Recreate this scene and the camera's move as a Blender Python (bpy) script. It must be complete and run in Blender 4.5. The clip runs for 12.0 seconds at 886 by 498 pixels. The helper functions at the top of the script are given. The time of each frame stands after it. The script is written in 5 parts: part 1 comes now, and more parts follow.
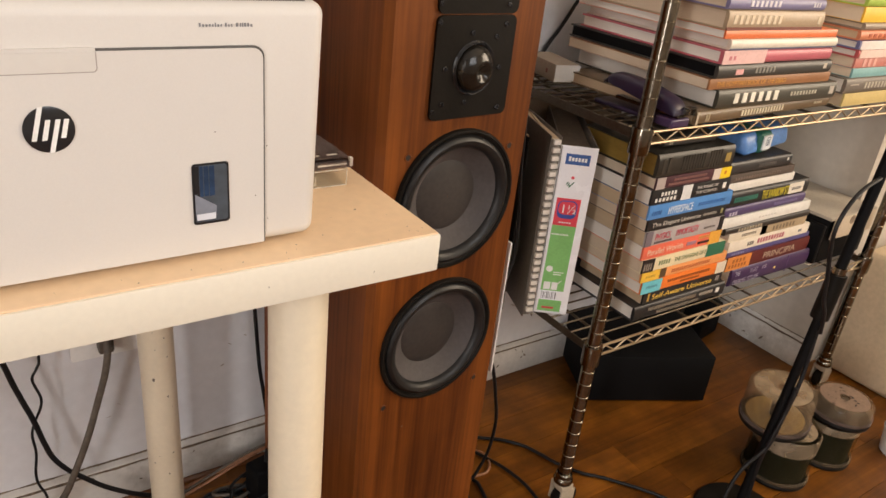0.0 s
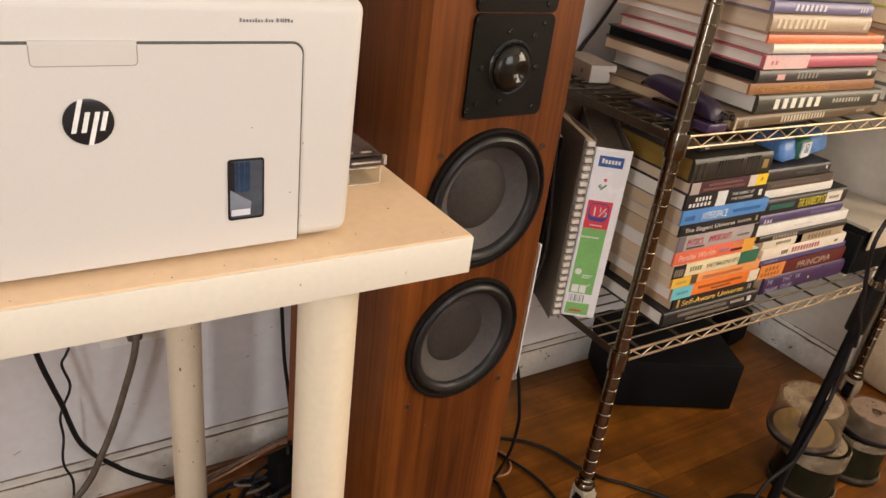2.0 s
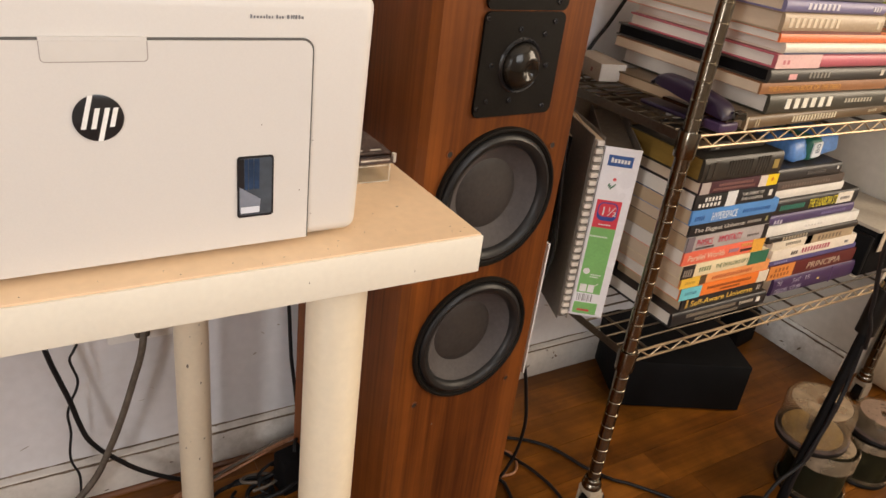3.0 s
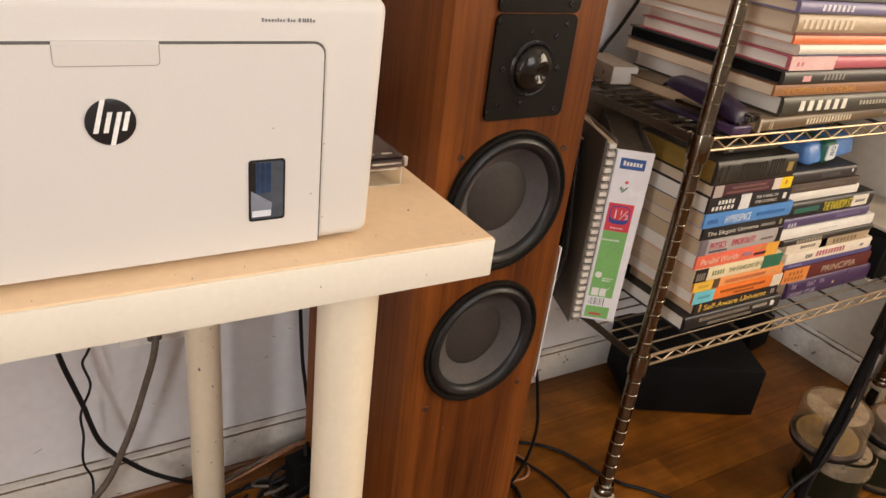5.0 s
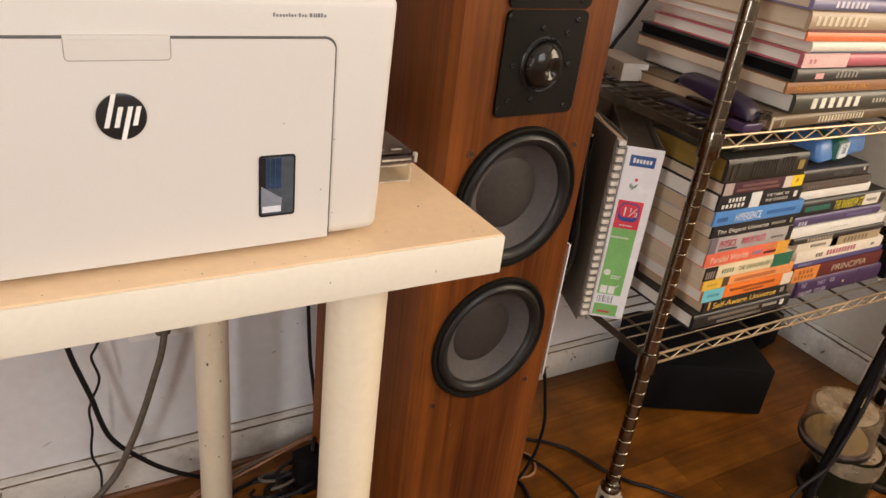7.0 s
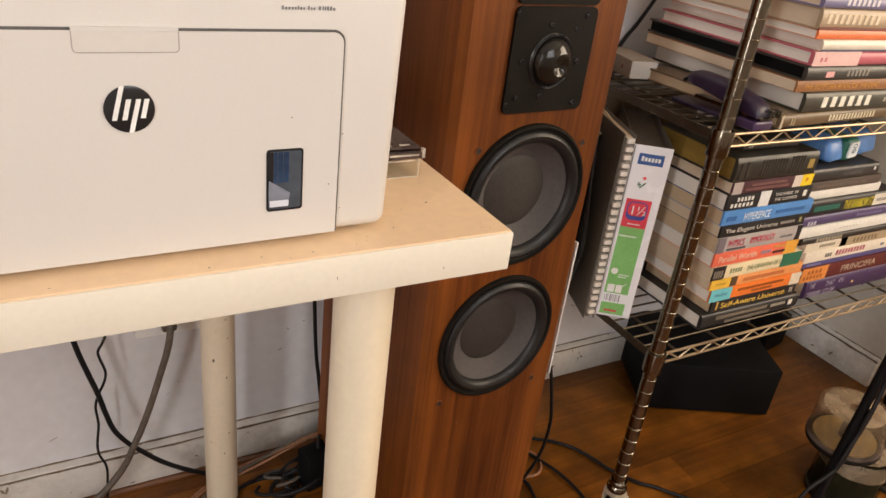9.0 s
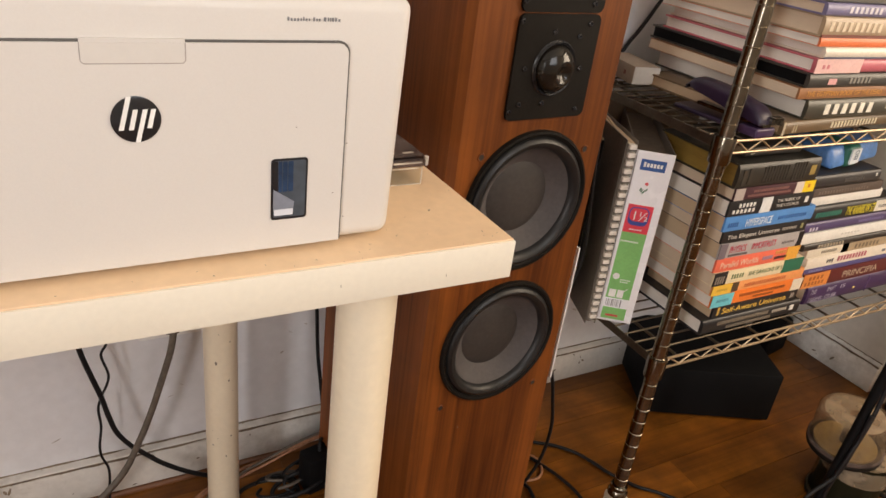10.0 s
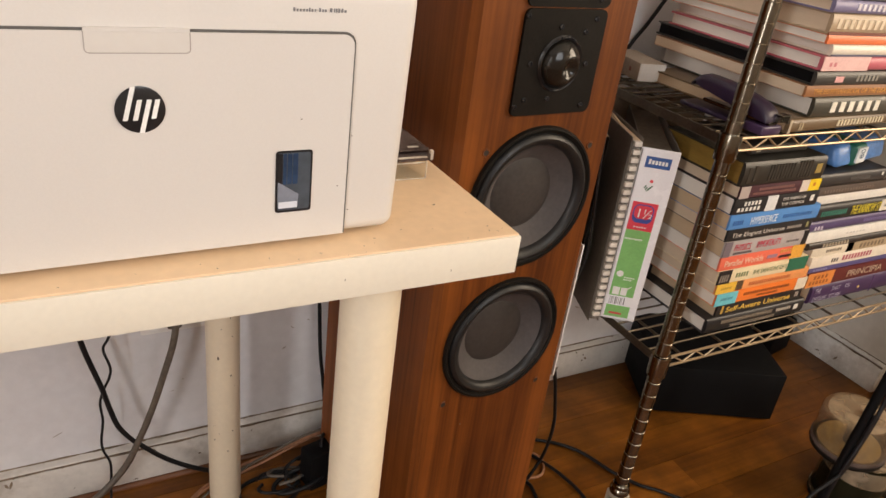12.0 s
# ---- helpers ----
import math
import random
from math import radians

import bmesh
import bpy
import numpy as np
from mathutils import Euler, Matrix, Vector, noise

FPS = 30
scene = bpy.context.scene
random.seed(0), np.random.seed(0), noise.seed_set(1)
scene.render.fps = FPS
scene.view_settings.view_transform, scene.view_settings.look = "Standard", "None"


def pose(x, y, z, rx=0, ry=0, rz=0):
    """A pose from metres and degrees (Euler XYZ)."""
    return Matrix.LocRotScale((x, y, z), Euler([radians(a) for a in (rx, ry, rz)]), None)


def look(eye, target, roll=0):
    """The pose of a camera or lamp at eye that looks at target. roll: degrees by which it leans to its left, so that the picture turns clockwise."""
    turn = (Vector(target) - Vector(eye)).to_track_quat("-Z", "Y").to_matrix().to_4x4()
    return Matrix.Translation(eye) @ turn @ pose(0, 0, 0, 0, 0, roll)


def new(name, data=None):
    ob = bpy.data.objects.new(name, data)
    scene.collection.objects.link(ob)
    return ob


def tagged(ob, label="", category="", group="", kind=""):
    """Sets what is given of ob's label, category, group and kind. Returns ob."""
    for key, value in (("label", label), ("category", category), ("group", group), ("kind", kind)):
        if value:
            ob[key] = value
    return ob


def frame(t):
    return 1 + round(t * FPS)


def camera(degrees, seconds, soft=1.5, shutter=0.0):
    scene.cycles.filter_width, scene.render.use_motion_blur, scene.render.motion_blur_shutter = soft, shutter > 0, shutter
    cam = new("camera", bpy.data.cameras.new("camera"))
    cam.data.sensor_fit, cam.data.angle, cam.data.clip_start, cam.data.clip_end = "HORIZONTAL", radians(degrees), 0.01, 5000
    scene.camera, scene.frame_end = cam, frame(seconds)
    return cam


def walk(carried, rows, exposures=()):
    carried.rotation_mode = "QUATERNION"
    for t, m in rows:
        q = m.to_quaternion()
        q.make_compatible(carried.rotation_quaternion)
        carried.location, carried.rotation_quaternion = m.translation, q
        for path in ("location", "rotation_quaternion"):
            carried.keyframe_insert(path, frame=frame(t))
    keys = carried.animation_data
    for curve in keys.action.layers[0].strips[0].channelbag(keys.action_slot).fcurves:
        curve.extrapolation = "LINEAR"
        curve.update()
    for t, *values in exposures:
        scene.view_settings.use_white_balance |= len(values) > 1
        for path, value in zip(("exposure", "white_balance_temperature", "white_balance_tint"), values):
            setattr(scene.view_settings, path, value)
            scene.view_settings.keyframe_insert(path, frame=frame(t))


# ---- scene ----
cam = camera(62.21, 12.0)
walk(cam, [
    (0.0, look((-0.3154, -0.4347, 0.9855), (0.2169, 0.2914, 0.5503), 6.49)),
    (0.5, look((-0.3146, -0.4306, 0.9858), (0.2082, 0.3006, 0.5477), 6.82)),
    (1.0, look((-0.3145, -0.4275, 0.9845), (0.2007, 0.3076, 0.5438), 7.05)),
    (1.5, look((-0.3153, -0.4244, 0.9836), (0.1934, 0.3140, 0.5409), 7.24)),
    (2.0, look((-0.3167, -0.4236, 0.9862), (0.1871, 0.3172, 0.5419), 7.43)),
    (2.5, look((-0.3170, -0.4212, 0.9860), (0.1831, 0.3214, 0.5404), 7.55)),
    (3.0, look((-0.3169, -0.4198, 0.9848), (0.1791, 0.3244, 0.5374), 7.58)),
    (5.0, look((-0.3162, -0.4175, 0.9836), (0.1678, 0.3360, 0.5389), 7.11)),
    (5.5, look((-0.3164, -0.4168, 0.9826), (0.1657, 0.3372, 0.5366), 7.12)),
    (6.0, look((-0.3161, -0.4169, 0.9809), (0.1639, 0.3370, 0.5322), 7.18)),
    (6.5, look((-0.3161, -0.4150, 0.9807), (0.1613, 0.3396, 0.5305), 7.20)),
    (7.0, look((-0.3170, -0.4146, 0.9828), (0.1582, 0.3412, 0.5323), 7.22)),
    (9.0, look((-0.3171, -0.4126, 0.9790), (0.1510, 0.3466, 0.5267), 7.32)),
    (9.5, look((-0.3177, -0.4121, 0.9813), (0.1497, 0.3477, 0.5295), 7.41)),
    (10.0, look((-0.3187, -0.4124, 0.9853), (0.1475, 0.3484, 0.5339), 7.55)),
    (10.5, look((-0.3182, -0.4091, 0.9844), (0.1477, 0.3518, 0.5327), 7.66)),
    (11.0, look((-0.3182, -0.4105, 0.9823), (0.1466, 0.3504, 0.5294), 7.74)),
    (11.5, look((-0.3186, -0.4104, 0.9807), (0.1449, 0.3506, 0.5267), 7.78)),
    (12.0, look((-0.3191, -0.4096, 0.9811), (0.1443, 0.3511, 0.5268), 7.87)),
])

# ---- light ----
world = bpy.data.worlds.new("sky")
scene.world = world
world.use_nodes = True
sky = world.node_tree.nodes.new("ShaderNodeTexSky")
sky.sky_type, sky.sun_disc = "NISHITA", False
sky.sun_elevation, sky.sun_rotation = radians(40), radians(200)
world.node_tree.links.new(sky.outputs[0], world.node_tree.nodes["Background"].inputs[0])
world.node_tree.nodes["Background"].inputs[1].default_value = 0.12
scene.view_settings.exposure = 0.0

ROOM_X0, ROOM_X1, ROOM_Y0, WALL_Y, ROOM_Z = -2.2, 2.3, -1.85, 0.612, 2.55


def window_lamp(name, at, target, w, h, power, color):
    lamp = bpy.data.lights.new(name, "AREA")
    lamp.shape, lamp.size, lamp.size_y, lamp.energy, lamp.color = "RECTANGLE", w, h, power, color
    ob = new(name, lamp)
    ob.matrix_world = look(at, target)
    return ob


# daylight through unseen window openings; the narrow and front ones are added fill
window_lamp("fill_light_narrow", (-1.60, ROOM_Y0 - 0.02, 1.55), (-1.60, 0, 1.55), 0.5, 1.1, 4, (1.0, 0.90, 0.80))
window_lamp("fill_light_front", (0.35, ROOM_Y0 - 0.02, 1.78), (0.35, 0, 1.78), 1.1, 1.1, 17, (1.0, 0.96, 0.92))
window_lamp("window_light_side", (ROOM_X1 + 0.02, -1.0, 1.55), (0, -1.0, 1.55), 1.2, 1.3, 52, (1.0, 0.80, 0.58))
window_lamp("window_light_left", (ROOM_X0 - 0.02, -1.45, 1.15), (0, -1.45, 1.15), 0.36, 1.8, 34, (1.0, 0.94, 0.92))

# ---- materials ----


def surf(name, color, rough=0.5, metal=0.0, vary=0.12, scale=14.0, fine=160.0, bump=0.15, dirt=None, dirt_amount=0.0,
         stretch=(1, 1, 1), coat=0.0, spec=0.5, dist=0.002, per_object=0.0):
    """A painted, moulded or woven surface: two scales of colour change, uneven gloss, fine relief and optional grime."""
    m = bpy.data.materials.new(name)
    m.use_nodes = True
    n, l = m.node_tree.nodes, m.node_tree.links
    b = n["Principled BSDF"]
    tc = n.new("ShaderNodeTexCoord")
    mp = n.new("ShaderNodeMapping")
    mp.inputs["Scale"].default_value = stretch
    l.new(tc.outputs["Object"], mp.inputs[0])
    big, small = n.new("ShaderNodeTexNoise"), n.new("ShaderNodeTexNoise")
    big.inputs["Scale"].default_value, big.inputs["Detail"].default_value = scale, 4
    small.inputs["Scale"].default_value, small.inputs["Detail"].default_value = fine, 3
    for t in (big, small):
        l.new(mp.outputs[0], t.inputs["Vector"])
    mix = n.new("ShaderNodeMath")
    mix.operation = "ADD"
    l.new(big.outputs[0], mix.inputs[0])
    l.new(small.outputs[0], mix.inputs[1])
    ramp = n.new("ShaderNodeValToRGB")
    lo = [c * (1 - vary) for c in color] + [1]
    hi = [min(1, c * (1 + vary)) for c in color] + [1]
    ramp.color_ramp.elements[0].position, ramp.color_ramp.elements[0].color = 0.35, lo
    ramp.color_ramp.elements[1].position, ramp.color_ramp.elements[1].color = 0.65, hi
    half = n.new("ShaderNodeMath")
    half.operation = "MULTIPLY"
    half.inputs[1].default_value = 0.5
    l.new(mix.outputs[0], half.inputs[0])
    l.new(half.outputs[0], ramp.inputs[0])
    out = ramp.outputs[0]
    if per_object:
        info, hsv, mul = n.new("ShaderNodeObjectInfo"), n.new("ShaderNodeHueSaturation"), n.new("ShaderNodeMapRange")
        mul.inputs[3].default_value, mul.inputs[4].default_value = 1 - per_object, 1 + per_object
        l.new(info.outputs["Random"], mul.inputs[0])
        l.new(mul.outputs[0], hsv.inputs["Value"])
        l.new(out, hsv.inputs["Color"])
        out = hsv.outputs[0]
    if dirt:
        dn, dr, dm = n.new("ShaderNodeTexNoise"), n.new("ShaderNodeValToRGB"), n.new("ShaderNodeMix")
        dn.inputs["Scale"].default_value, dn.inputs["Detail"].default_value, dn.inputs["Roughness"].default_value = scale * 0.7, 8, 0.7
        l.new(mp.outputs[0], dn.inputs["Vector"])
        dr.color_ramp.elements[0].position, dr.color_ramp.elements[1].position = 0.5, 0.78
        l.new(dn.outputs[0], dr.inputs[0])
        fac = n.new("ShaderNodeMath")
        fac.operation = "MULTIPLY"
        fac.inputs[1].default_value = dirt_amount
        l.new(dr.outputs[0], fac.inputs[0])
        dm.data_type = "RGBA"
        l.new(fac.outputs[0], dm.inputs["Factor"])
        l.new(out, dm.inputs["A"])
        dm.inputs["B"].default_value = (*dirt, 1)
        out = dm.outputs["Result"]
    l.new(out, b.inputs["Base Color"])
    rr = n.new("ShaderNodeMapRange")
    rr.inputs[3].default_value, rr.inputs[4].default_value = max(0.02, rough - 0.08), min(1, rough + 0.1)
    l.new(big.outputs[0], rr.inputs[0])
    l.new(rr.outputs[0], b.inputs["Roughness"])
    b.inputs["Metallic"].default_value = metal
    b.inputs["Specular IOR Level"].default_value = spec
    b.inputs["Coat Weight"].default_value = coat
    b.inputs["Coat Roughness"].default_value = 0.15
    if bump:
        bp = n.new("ShaderNodeBump")
        bp.inputs["Strength"].default_value, bp.inputs["Distance"].default_value = bump, dist
        l.new(small.outputs[0], bp.inputs["Height"])
        l.new(bp.outputs[0], b.inputs["Normal"])
    return m


def wood(name, dark, light, axis=2, rough=0.4, coat=0.2, ring=9.0, per_object=0.0, bump=0.1, seedshift=False, blotch=0.0, spec=0.4):
    """Grain that runs along one axis, with broad bands and fine pores."""
    m = bpy.data.materials.new(name)
    m.use_nodes = True
    n, l = m.node_tree.nodes, m.node_tree.links
    b = n["Principled BSDF"]
    tc = n.new("ShaderNodeTexCoord")
    src = tc.outputs["Object"]
    info = n.new("ShaderNodeObjectInfo")
    if seedshift:
        add, sc = n.new("ShaderNodeVectorMath"), n.new("ShaderNodeVectorMath")
        sc.operation = "SCALE"
        sc.inputs[0].default_value = (17, 31, 23)
        l.new(info.outputs["Random"], sc.inputs["Scale"])
        l.new(src, add.inputs[0])
        l.new(sc.outputs[0], add.inputs[1])
        src = add.outputs[0]
    parts = []
    for scale, along, det in ((ring, 0.10, 3), (ring * 9, 0.025, 4), (ring * 40, 0.03, 2)):
        mp, t = n.new("ShaderNodeMapping"), n.new("ShaderNodeTexNoise")
        s = [1.0, 1.0, 1.0]
        s[axis] = along
        mp.inputs["Scale"].default_value = s
        l.new(src, mp.inputs[0])
        l.new(mp.outputs[0], t.inputs["Vector"])
        t.inputs["Scale"].default_value, t.inputs["Detail"].default_value, t.inputs["Distortion"].default_value = scale, det, 0.4
        parts.append(t)
    a1, a2 = n.new("ShaderNodeMath"), n.new("ShaderNodeMath")
    a1.operation = a2.operation = "MULTIPLY_ADD"
    a1.inputs[1].default_value, a2.inputs[1].default_value = 0.33, 0.17
    hm = n.new("ShaderNodeMath")
    hm.operation = "MULTIPLY"
    hm.inputs[1].default_value = 0.50
    l.new(parts[0].outputs[0], hm.inputs[0])
    l.new(parts[1].outputs[0], a1.inputs[0])
    l.new(hm.outputs[0], a1.inputs[2])
    l.new(parts[2].outputs[0], a2.inputs[0])
    l.new(a1.outputs[0], a2.inputs[2])
    ramp = n.new("ShaderNodeValToRGB")
    ramp.color_ramp.elements[0].position, ramp.color_ramp.elements[0].color = 0.38, (*dark, 1)
    ramp.color_ramp.elements[1].position, ramp.color_ramp.elements[1].color = 0.64, (*light, 1)
    l.new(a2.outputs[0], ramp.inputs[0])
    out = ramp.outputs[0]
    if per_object:
        hsv, mul = n.new("ShaderNodeHueSaturation"), n.new("ShaderNodeMapRange")
        mul.inputs[3].default_value, mul.inputs[4].default_value = 1 - per_object, 1 + per_object
        l.new(info.outputs["Random"], mul.inputs[0])
        l.new(mul.outputs[0], hsv.inputs["Value"])
        l.new(out, hsv.inputs["Color"])
        out = hsv.outputs[0]
    if blotch:
        bn, br, bh, geo = n.new("ShaderNodeTexNoise"), n.new("ShaderNodeMapRange"), n.new("ShaderNodeHueSaturation"), n.new("ShaderNodeNewGeometry")
        bn.inputs["Scale"].default_value, bn.inputs["Detail"].default_value, bn.inputs["Roughness"].default_value = 7, 6, 0.65
        br.inputs[1].default_value, br.inputs[2].default_value = 0.35, 0.68
        br.inputs[3].default_value, br.inputs[4].default_value = 1 - blotch, 1 + blotch
        l.new(geo.outputs["Position"], bn.inputs["Vector"])
        l.new(bn.outputs[0], br.inputs[0])
        l.new(br.outputs[0], bh.inputs["Value"])
        l.new(out, bh.inputs["Color"])
        out = bh.outputs[0]
    l.new(out, b.inputs["Base Color"])
    rr = n.new("ShaderNodeMapRange")
    rr.inputs[3].default_value, rr.inputs[4].default_value = rough + 0.1, rough - 0.08
    l.new(parts[1].outputs[0], rr.inputs[0])
    l.new(rr.outputs[0], b.inputs["Roughness"])
    b.inputs["Coat Weight"].default_value, b.inputs["Coat Roughness"].default_value = coat, 0.25
    b.inputs["Specular IOR Level"].default_value = spec
    bp = n.new("ShaderNodeBump")
    bp.inputs["Strength"].default_value, bp.inputs["Distance"].default_value = bump, 0.001
    l.new(a2.outputs[0], bp.inputs["Height"])
    l.new(bp.outputs[0], b.inputs["Normal"])
    return m


def clear(name, color=(1, 1, 1), rough=0.05, film=0.15, film_color=(0.5, 0.42, 0.33), film_scale=30):
    """Thin clear plastic: light passes straight through, but for its gloss and an uneven film of dust."""
    m = bpy.data.materials.new(name)
    m.use_nodes = True
    n, l = m.node_tree.nodes, m.node_tree.links
    b = n["Principled BSDF"]
    b.inputs["Base Color"].default_value, b.inputs["Roughness"].default_value = (*film_color, 1), rough
    see, mix = n.new("ShaderNodeBsdfTransparent"), n.new("ShaderNodeMixShader")
    see.inputs[0].default_value = (*color, 1)
    tc, tn, rp = n.new("ShaderNodeTexCoord"), n.new("ShaderNodeTexNoise"), n.new("ShaderNodeMapRange")
    tn.inputs["Scale"].default_value, tn.inputs["Detail"].default_value = film_scale, 6
    rp.inputs[1].default_value, rp.inputs[2].default_value = 0.35, 0.7
    rp.inputs[3].default_value, rp.inputs[4].default_value = film * 0.5, film * 1.5
    l.new(tc.outputs["Object"], tn.inputs["Vector"])
    l.new(tn.outputs[0], rp.inputs[0])
    l.new(rp.outputs[0], mix.inputs[0])
    l.new(see.outputs[0], mix.inputs[1])
    l.new(b.outputs[0], mix.inputs[2])
    l.new(mix.outputs[0], n["Material Output"].inputs[0])
    return m


flat_cache = {}


def ink(color, rough=0.45, vary=0.10):
    """Printed card or cloth in one colour, with slight scuffing."""
    key = (*[round(c, 3) for c in color], rough, vary)
    if key not in flat_cache:
        flat_cache[key] = surf("print", color, rough, vary=vary, scale=25, fine=300, bump=0.06, dist=0.0008)
    return flat_cache[key]


M_WALL = surf("wall_paint", (0.71, 0.71, 0.73), 0.6, vary=0.05, scale=5, fine=60, bump=0.25, dirt=(0.42, 0.38, 0.33), dirt_amount=0.30)
# Beige wall paint, darkened to stand in for the shade in the corner.
M_PIER = surf("pier_paint_shaded", (0.60, 0.555, 0.485), 0.65, vary=0.06, scale=5, fine=60, bump=0.25, dirt=(0.33, 0.28, 0.22), dirt_amount=0.35)
# Darker paint on the unseen walls cuts the light they bounce back.
M_FARWALL = surf("far_wall_paint", (0.46, 0.42, 0.37), 0.7, vary=0.05, scale=5, fine=60)
M_CEIL = surf("ceiling_paint", (0.62, 0.60, 0.57), 0.8, vary=0.03, scale=4, fine=60)
M_BASE = surf("baseboard_paint", (0.68, 0.655, 0.61), 0.45, vary=0.08, scale=12, fine=90, bump=0.3, dirt=(0.2, 0.15, 0.1), dirt_amount=0.7)
# Grime, and the disc that paints the shade in the hand hole.
M_GRIME_HOLE = surf("grime", (0.19, 0.145, 0.10), 0.8, vary=0.5, scale=30)
M_FLOOR = wood("floor_oak", (0.105, 0.033, 0.0038), (0.250, 0.090, 0.0105), axis=0, rough=0.36, coat=0.0, spec=0.36, ring=5, per_object=0.16, seedshift=True, blotch=0.42)
M_SUBFLOOR = surf("floor_gap", (0.03, 0.015, 0.008), 0.9)
M_SHOE = wood("shoe_wood", (0.09, 0.032, 0.012), (0.19, 0.075, 0.028), axis=0, rough=0.45, ring=12)
M_TABLE = surf("table_top_foil", (0.83, 0.61, 0.39), 0.42, vary=0.05, scale=6, fine=120, bump=0.05, dirt=(0.55, 0.38, 0.2), dirt_amount=0.30)
M_TABEDGE = surf("table_edge_band", (0.75, 0.71, 0.61), 0.45, vary=0.03, scale=9, fine=200, bump=0.04)
M_LEG = surf("table_leg_paint", (0.76, 0.67, 0.51), 0.35, vary=0.04, scale=9, fine=140, bump=0.06)
M_CHIP = surf("chip", (0.16, 0.13, 0.10), 0.8, vary=0.3)
M_PRINTER = surf("printer_plastic", (0.64, 0.615, 0.585), 0.42, vary=0.02, scale=4, fine=900, bump=0.05, dist=0.0004)
M_PSEAM = surf("seam_shadow_gap", (0.10, 0.095, 0.09), 0.8)
M_BLACKGLOSS = surf("black_gloss", (0.018, 0.018, 0.02), 0.12, vary=0.2, bump=0.0)
M_WHITE = ink((0.82, 0.82, 0.80))
M_GREYTXT = ink((0.20, 0.20, 0.21))
M_SPK = wood("speaker_veneer", (0.075, 0.0190, 0.0036), (0.265, 0.080, 0.0138), axis=2, rough=0.44, coat=0.0, spec=0.22, ring=5.5, bump=0.06, blotch=0.15)
M_BLACK = surf("black_plate", (0.011, 0.0095, 0.008), 0.45, spec=0.09, vary=0.2, scale=30, fine=300, bump=0.1)
M_RUBBER = surf("rubber_surround", (0.012, 0.012, 0.0125), 0.40, spec=0.4, vary=0.2, scale=30, bump=0.1)
M_CONE = surf("cone_paper", (0.072, 0.063, 0.062), 0.7, vary=0.16, scale=18, fine=200, bump=0.2)
M_CAP = surf("cone_centre", (0.032, 0.027, 0.025), 0.6, vary=0.3, scale=16, fine=160, bump=0.15)
M_DOME = surf("soft_dome", (0.012, 0.010, 0.008), 0.16, spec=0.35, vary=0.2, scale=20, bump=0.0, coat=0.15)
M_CHROME = surf("rack_chrome", (0.21, 0.19, 0.155), 0.15, metal=1.0, vary=0.14, scale=25, fine=200, bump=0.06, dirt=(0.12, 0.09, 0.06), dirt_amount=0.6)
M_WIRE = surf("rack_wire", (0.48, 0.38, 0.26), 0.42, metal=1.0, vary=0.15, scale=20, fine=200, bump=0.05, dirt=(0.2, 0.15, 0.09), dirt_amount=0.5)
# Dusty wire, toned darker to paint the shade on the rack's inner wires.
M_WIREDK = surf("dusty_wire_shaded", (0.15, 0.125, 0.095), 0.40, metal=0.9, vary=0.2, scale=20, fine=200, bump=0.05, dirt=(0.12, 0.09, 0.06), dirt_amount=0.6)
M_CABLE = surf("black_cable", (0.009, 0.009, 0.010), 0.45, spec=0.3, vary=0.25, scale=40)
M_GCABLE = surf("grey_cable", (0.105, 0.085, 0.066), 0.5, vary=0.25, scale=40)
M_COPPER = surf("copper_wire", (0.36, 0.17, 0.09), 0.4, vary=0.3, scale=40)
M_BLACKBOX = surf("black_vinyl", (0.006, 0.006, 0.0065), 0.6, spec=0.1, vary=0.2, scale=20, fine=300, bump=0.2)
M_PAGE = surf("paper_block", (0.68, 0.55, 0.40), 0.85, vary=0.10, scale=6, fine=700, bump=0.3, stretch=(0.15, 0.15, 6), dist=0.001)
M_PAGEW = surf("paper_block_white", (0.80, 0.75, 0.67), 0.85, vary=0.08, scale=6, fine=700, bump=0.3, stretch=(0.15, 0.15, 6), dist=0.001)
M_PAGED = surf("paper_block_aged", (0.56, 0.42, 0.27), 0.85, vary=0.10, scale=6, fine=700, bump=0.3, stretch=(0.15, 0.15, 6), dist=0.001)
M_GILT = surf("gilt_edge", (0.33, 0.21, 0.045), 0.5, metal=0.3, vary=0.25, scale=14, fine=500, bump=0.2, stretch=(0.3, 0.3, 5))
M_CLEAR = clear("clear_plastic", (0.95, 0.93, 0.88), 0.10, 0.16, (0.75, 0.68, 0.56))
M_SMOKE = clear("smoked_plastic", (0.62, 0.54, 0.52), 0.08, 0.30, (0.30, 0.24, 0.22))
M_DUSTY = clear("dusty_plastic", (0.93, 0.88, 0.80), 0.22, 0.20, (0.36, 0.28, 0.19), 40)
M_DUST = surf("dust_film", (0.22, 0.145, 0.10), 0.75, vary=0.18, scale=25, fine=200, dirt=(0.16, 0.11, 0.08), dirt_amount=0.5)
M_DISCS = surf("disc_pile", (0.013, 0.0155, 0.009), 0.5, spec=0.10, vary=0.15, scale=10, fine=90, bump=0.0)
M_DUSTTOP = clear("dust_veil", (0.95, 0.90, 0.82), 0.6, 0.50, (0.38, 0.29, 0.19), 26)
M_HAZY = clear("hazy_plastic", (0.90, 0.88, 0.80), 0.10, 0.018, (0.30, 0.25, 0.18), 40)
M_DUSTPALE = surf("dusty_disc", (0.36, 0.27, 0.10), 0.35, vary=0.3, scale=22, dirt=(0.12, 0.10, 0.05), dirt_amount=0.6)
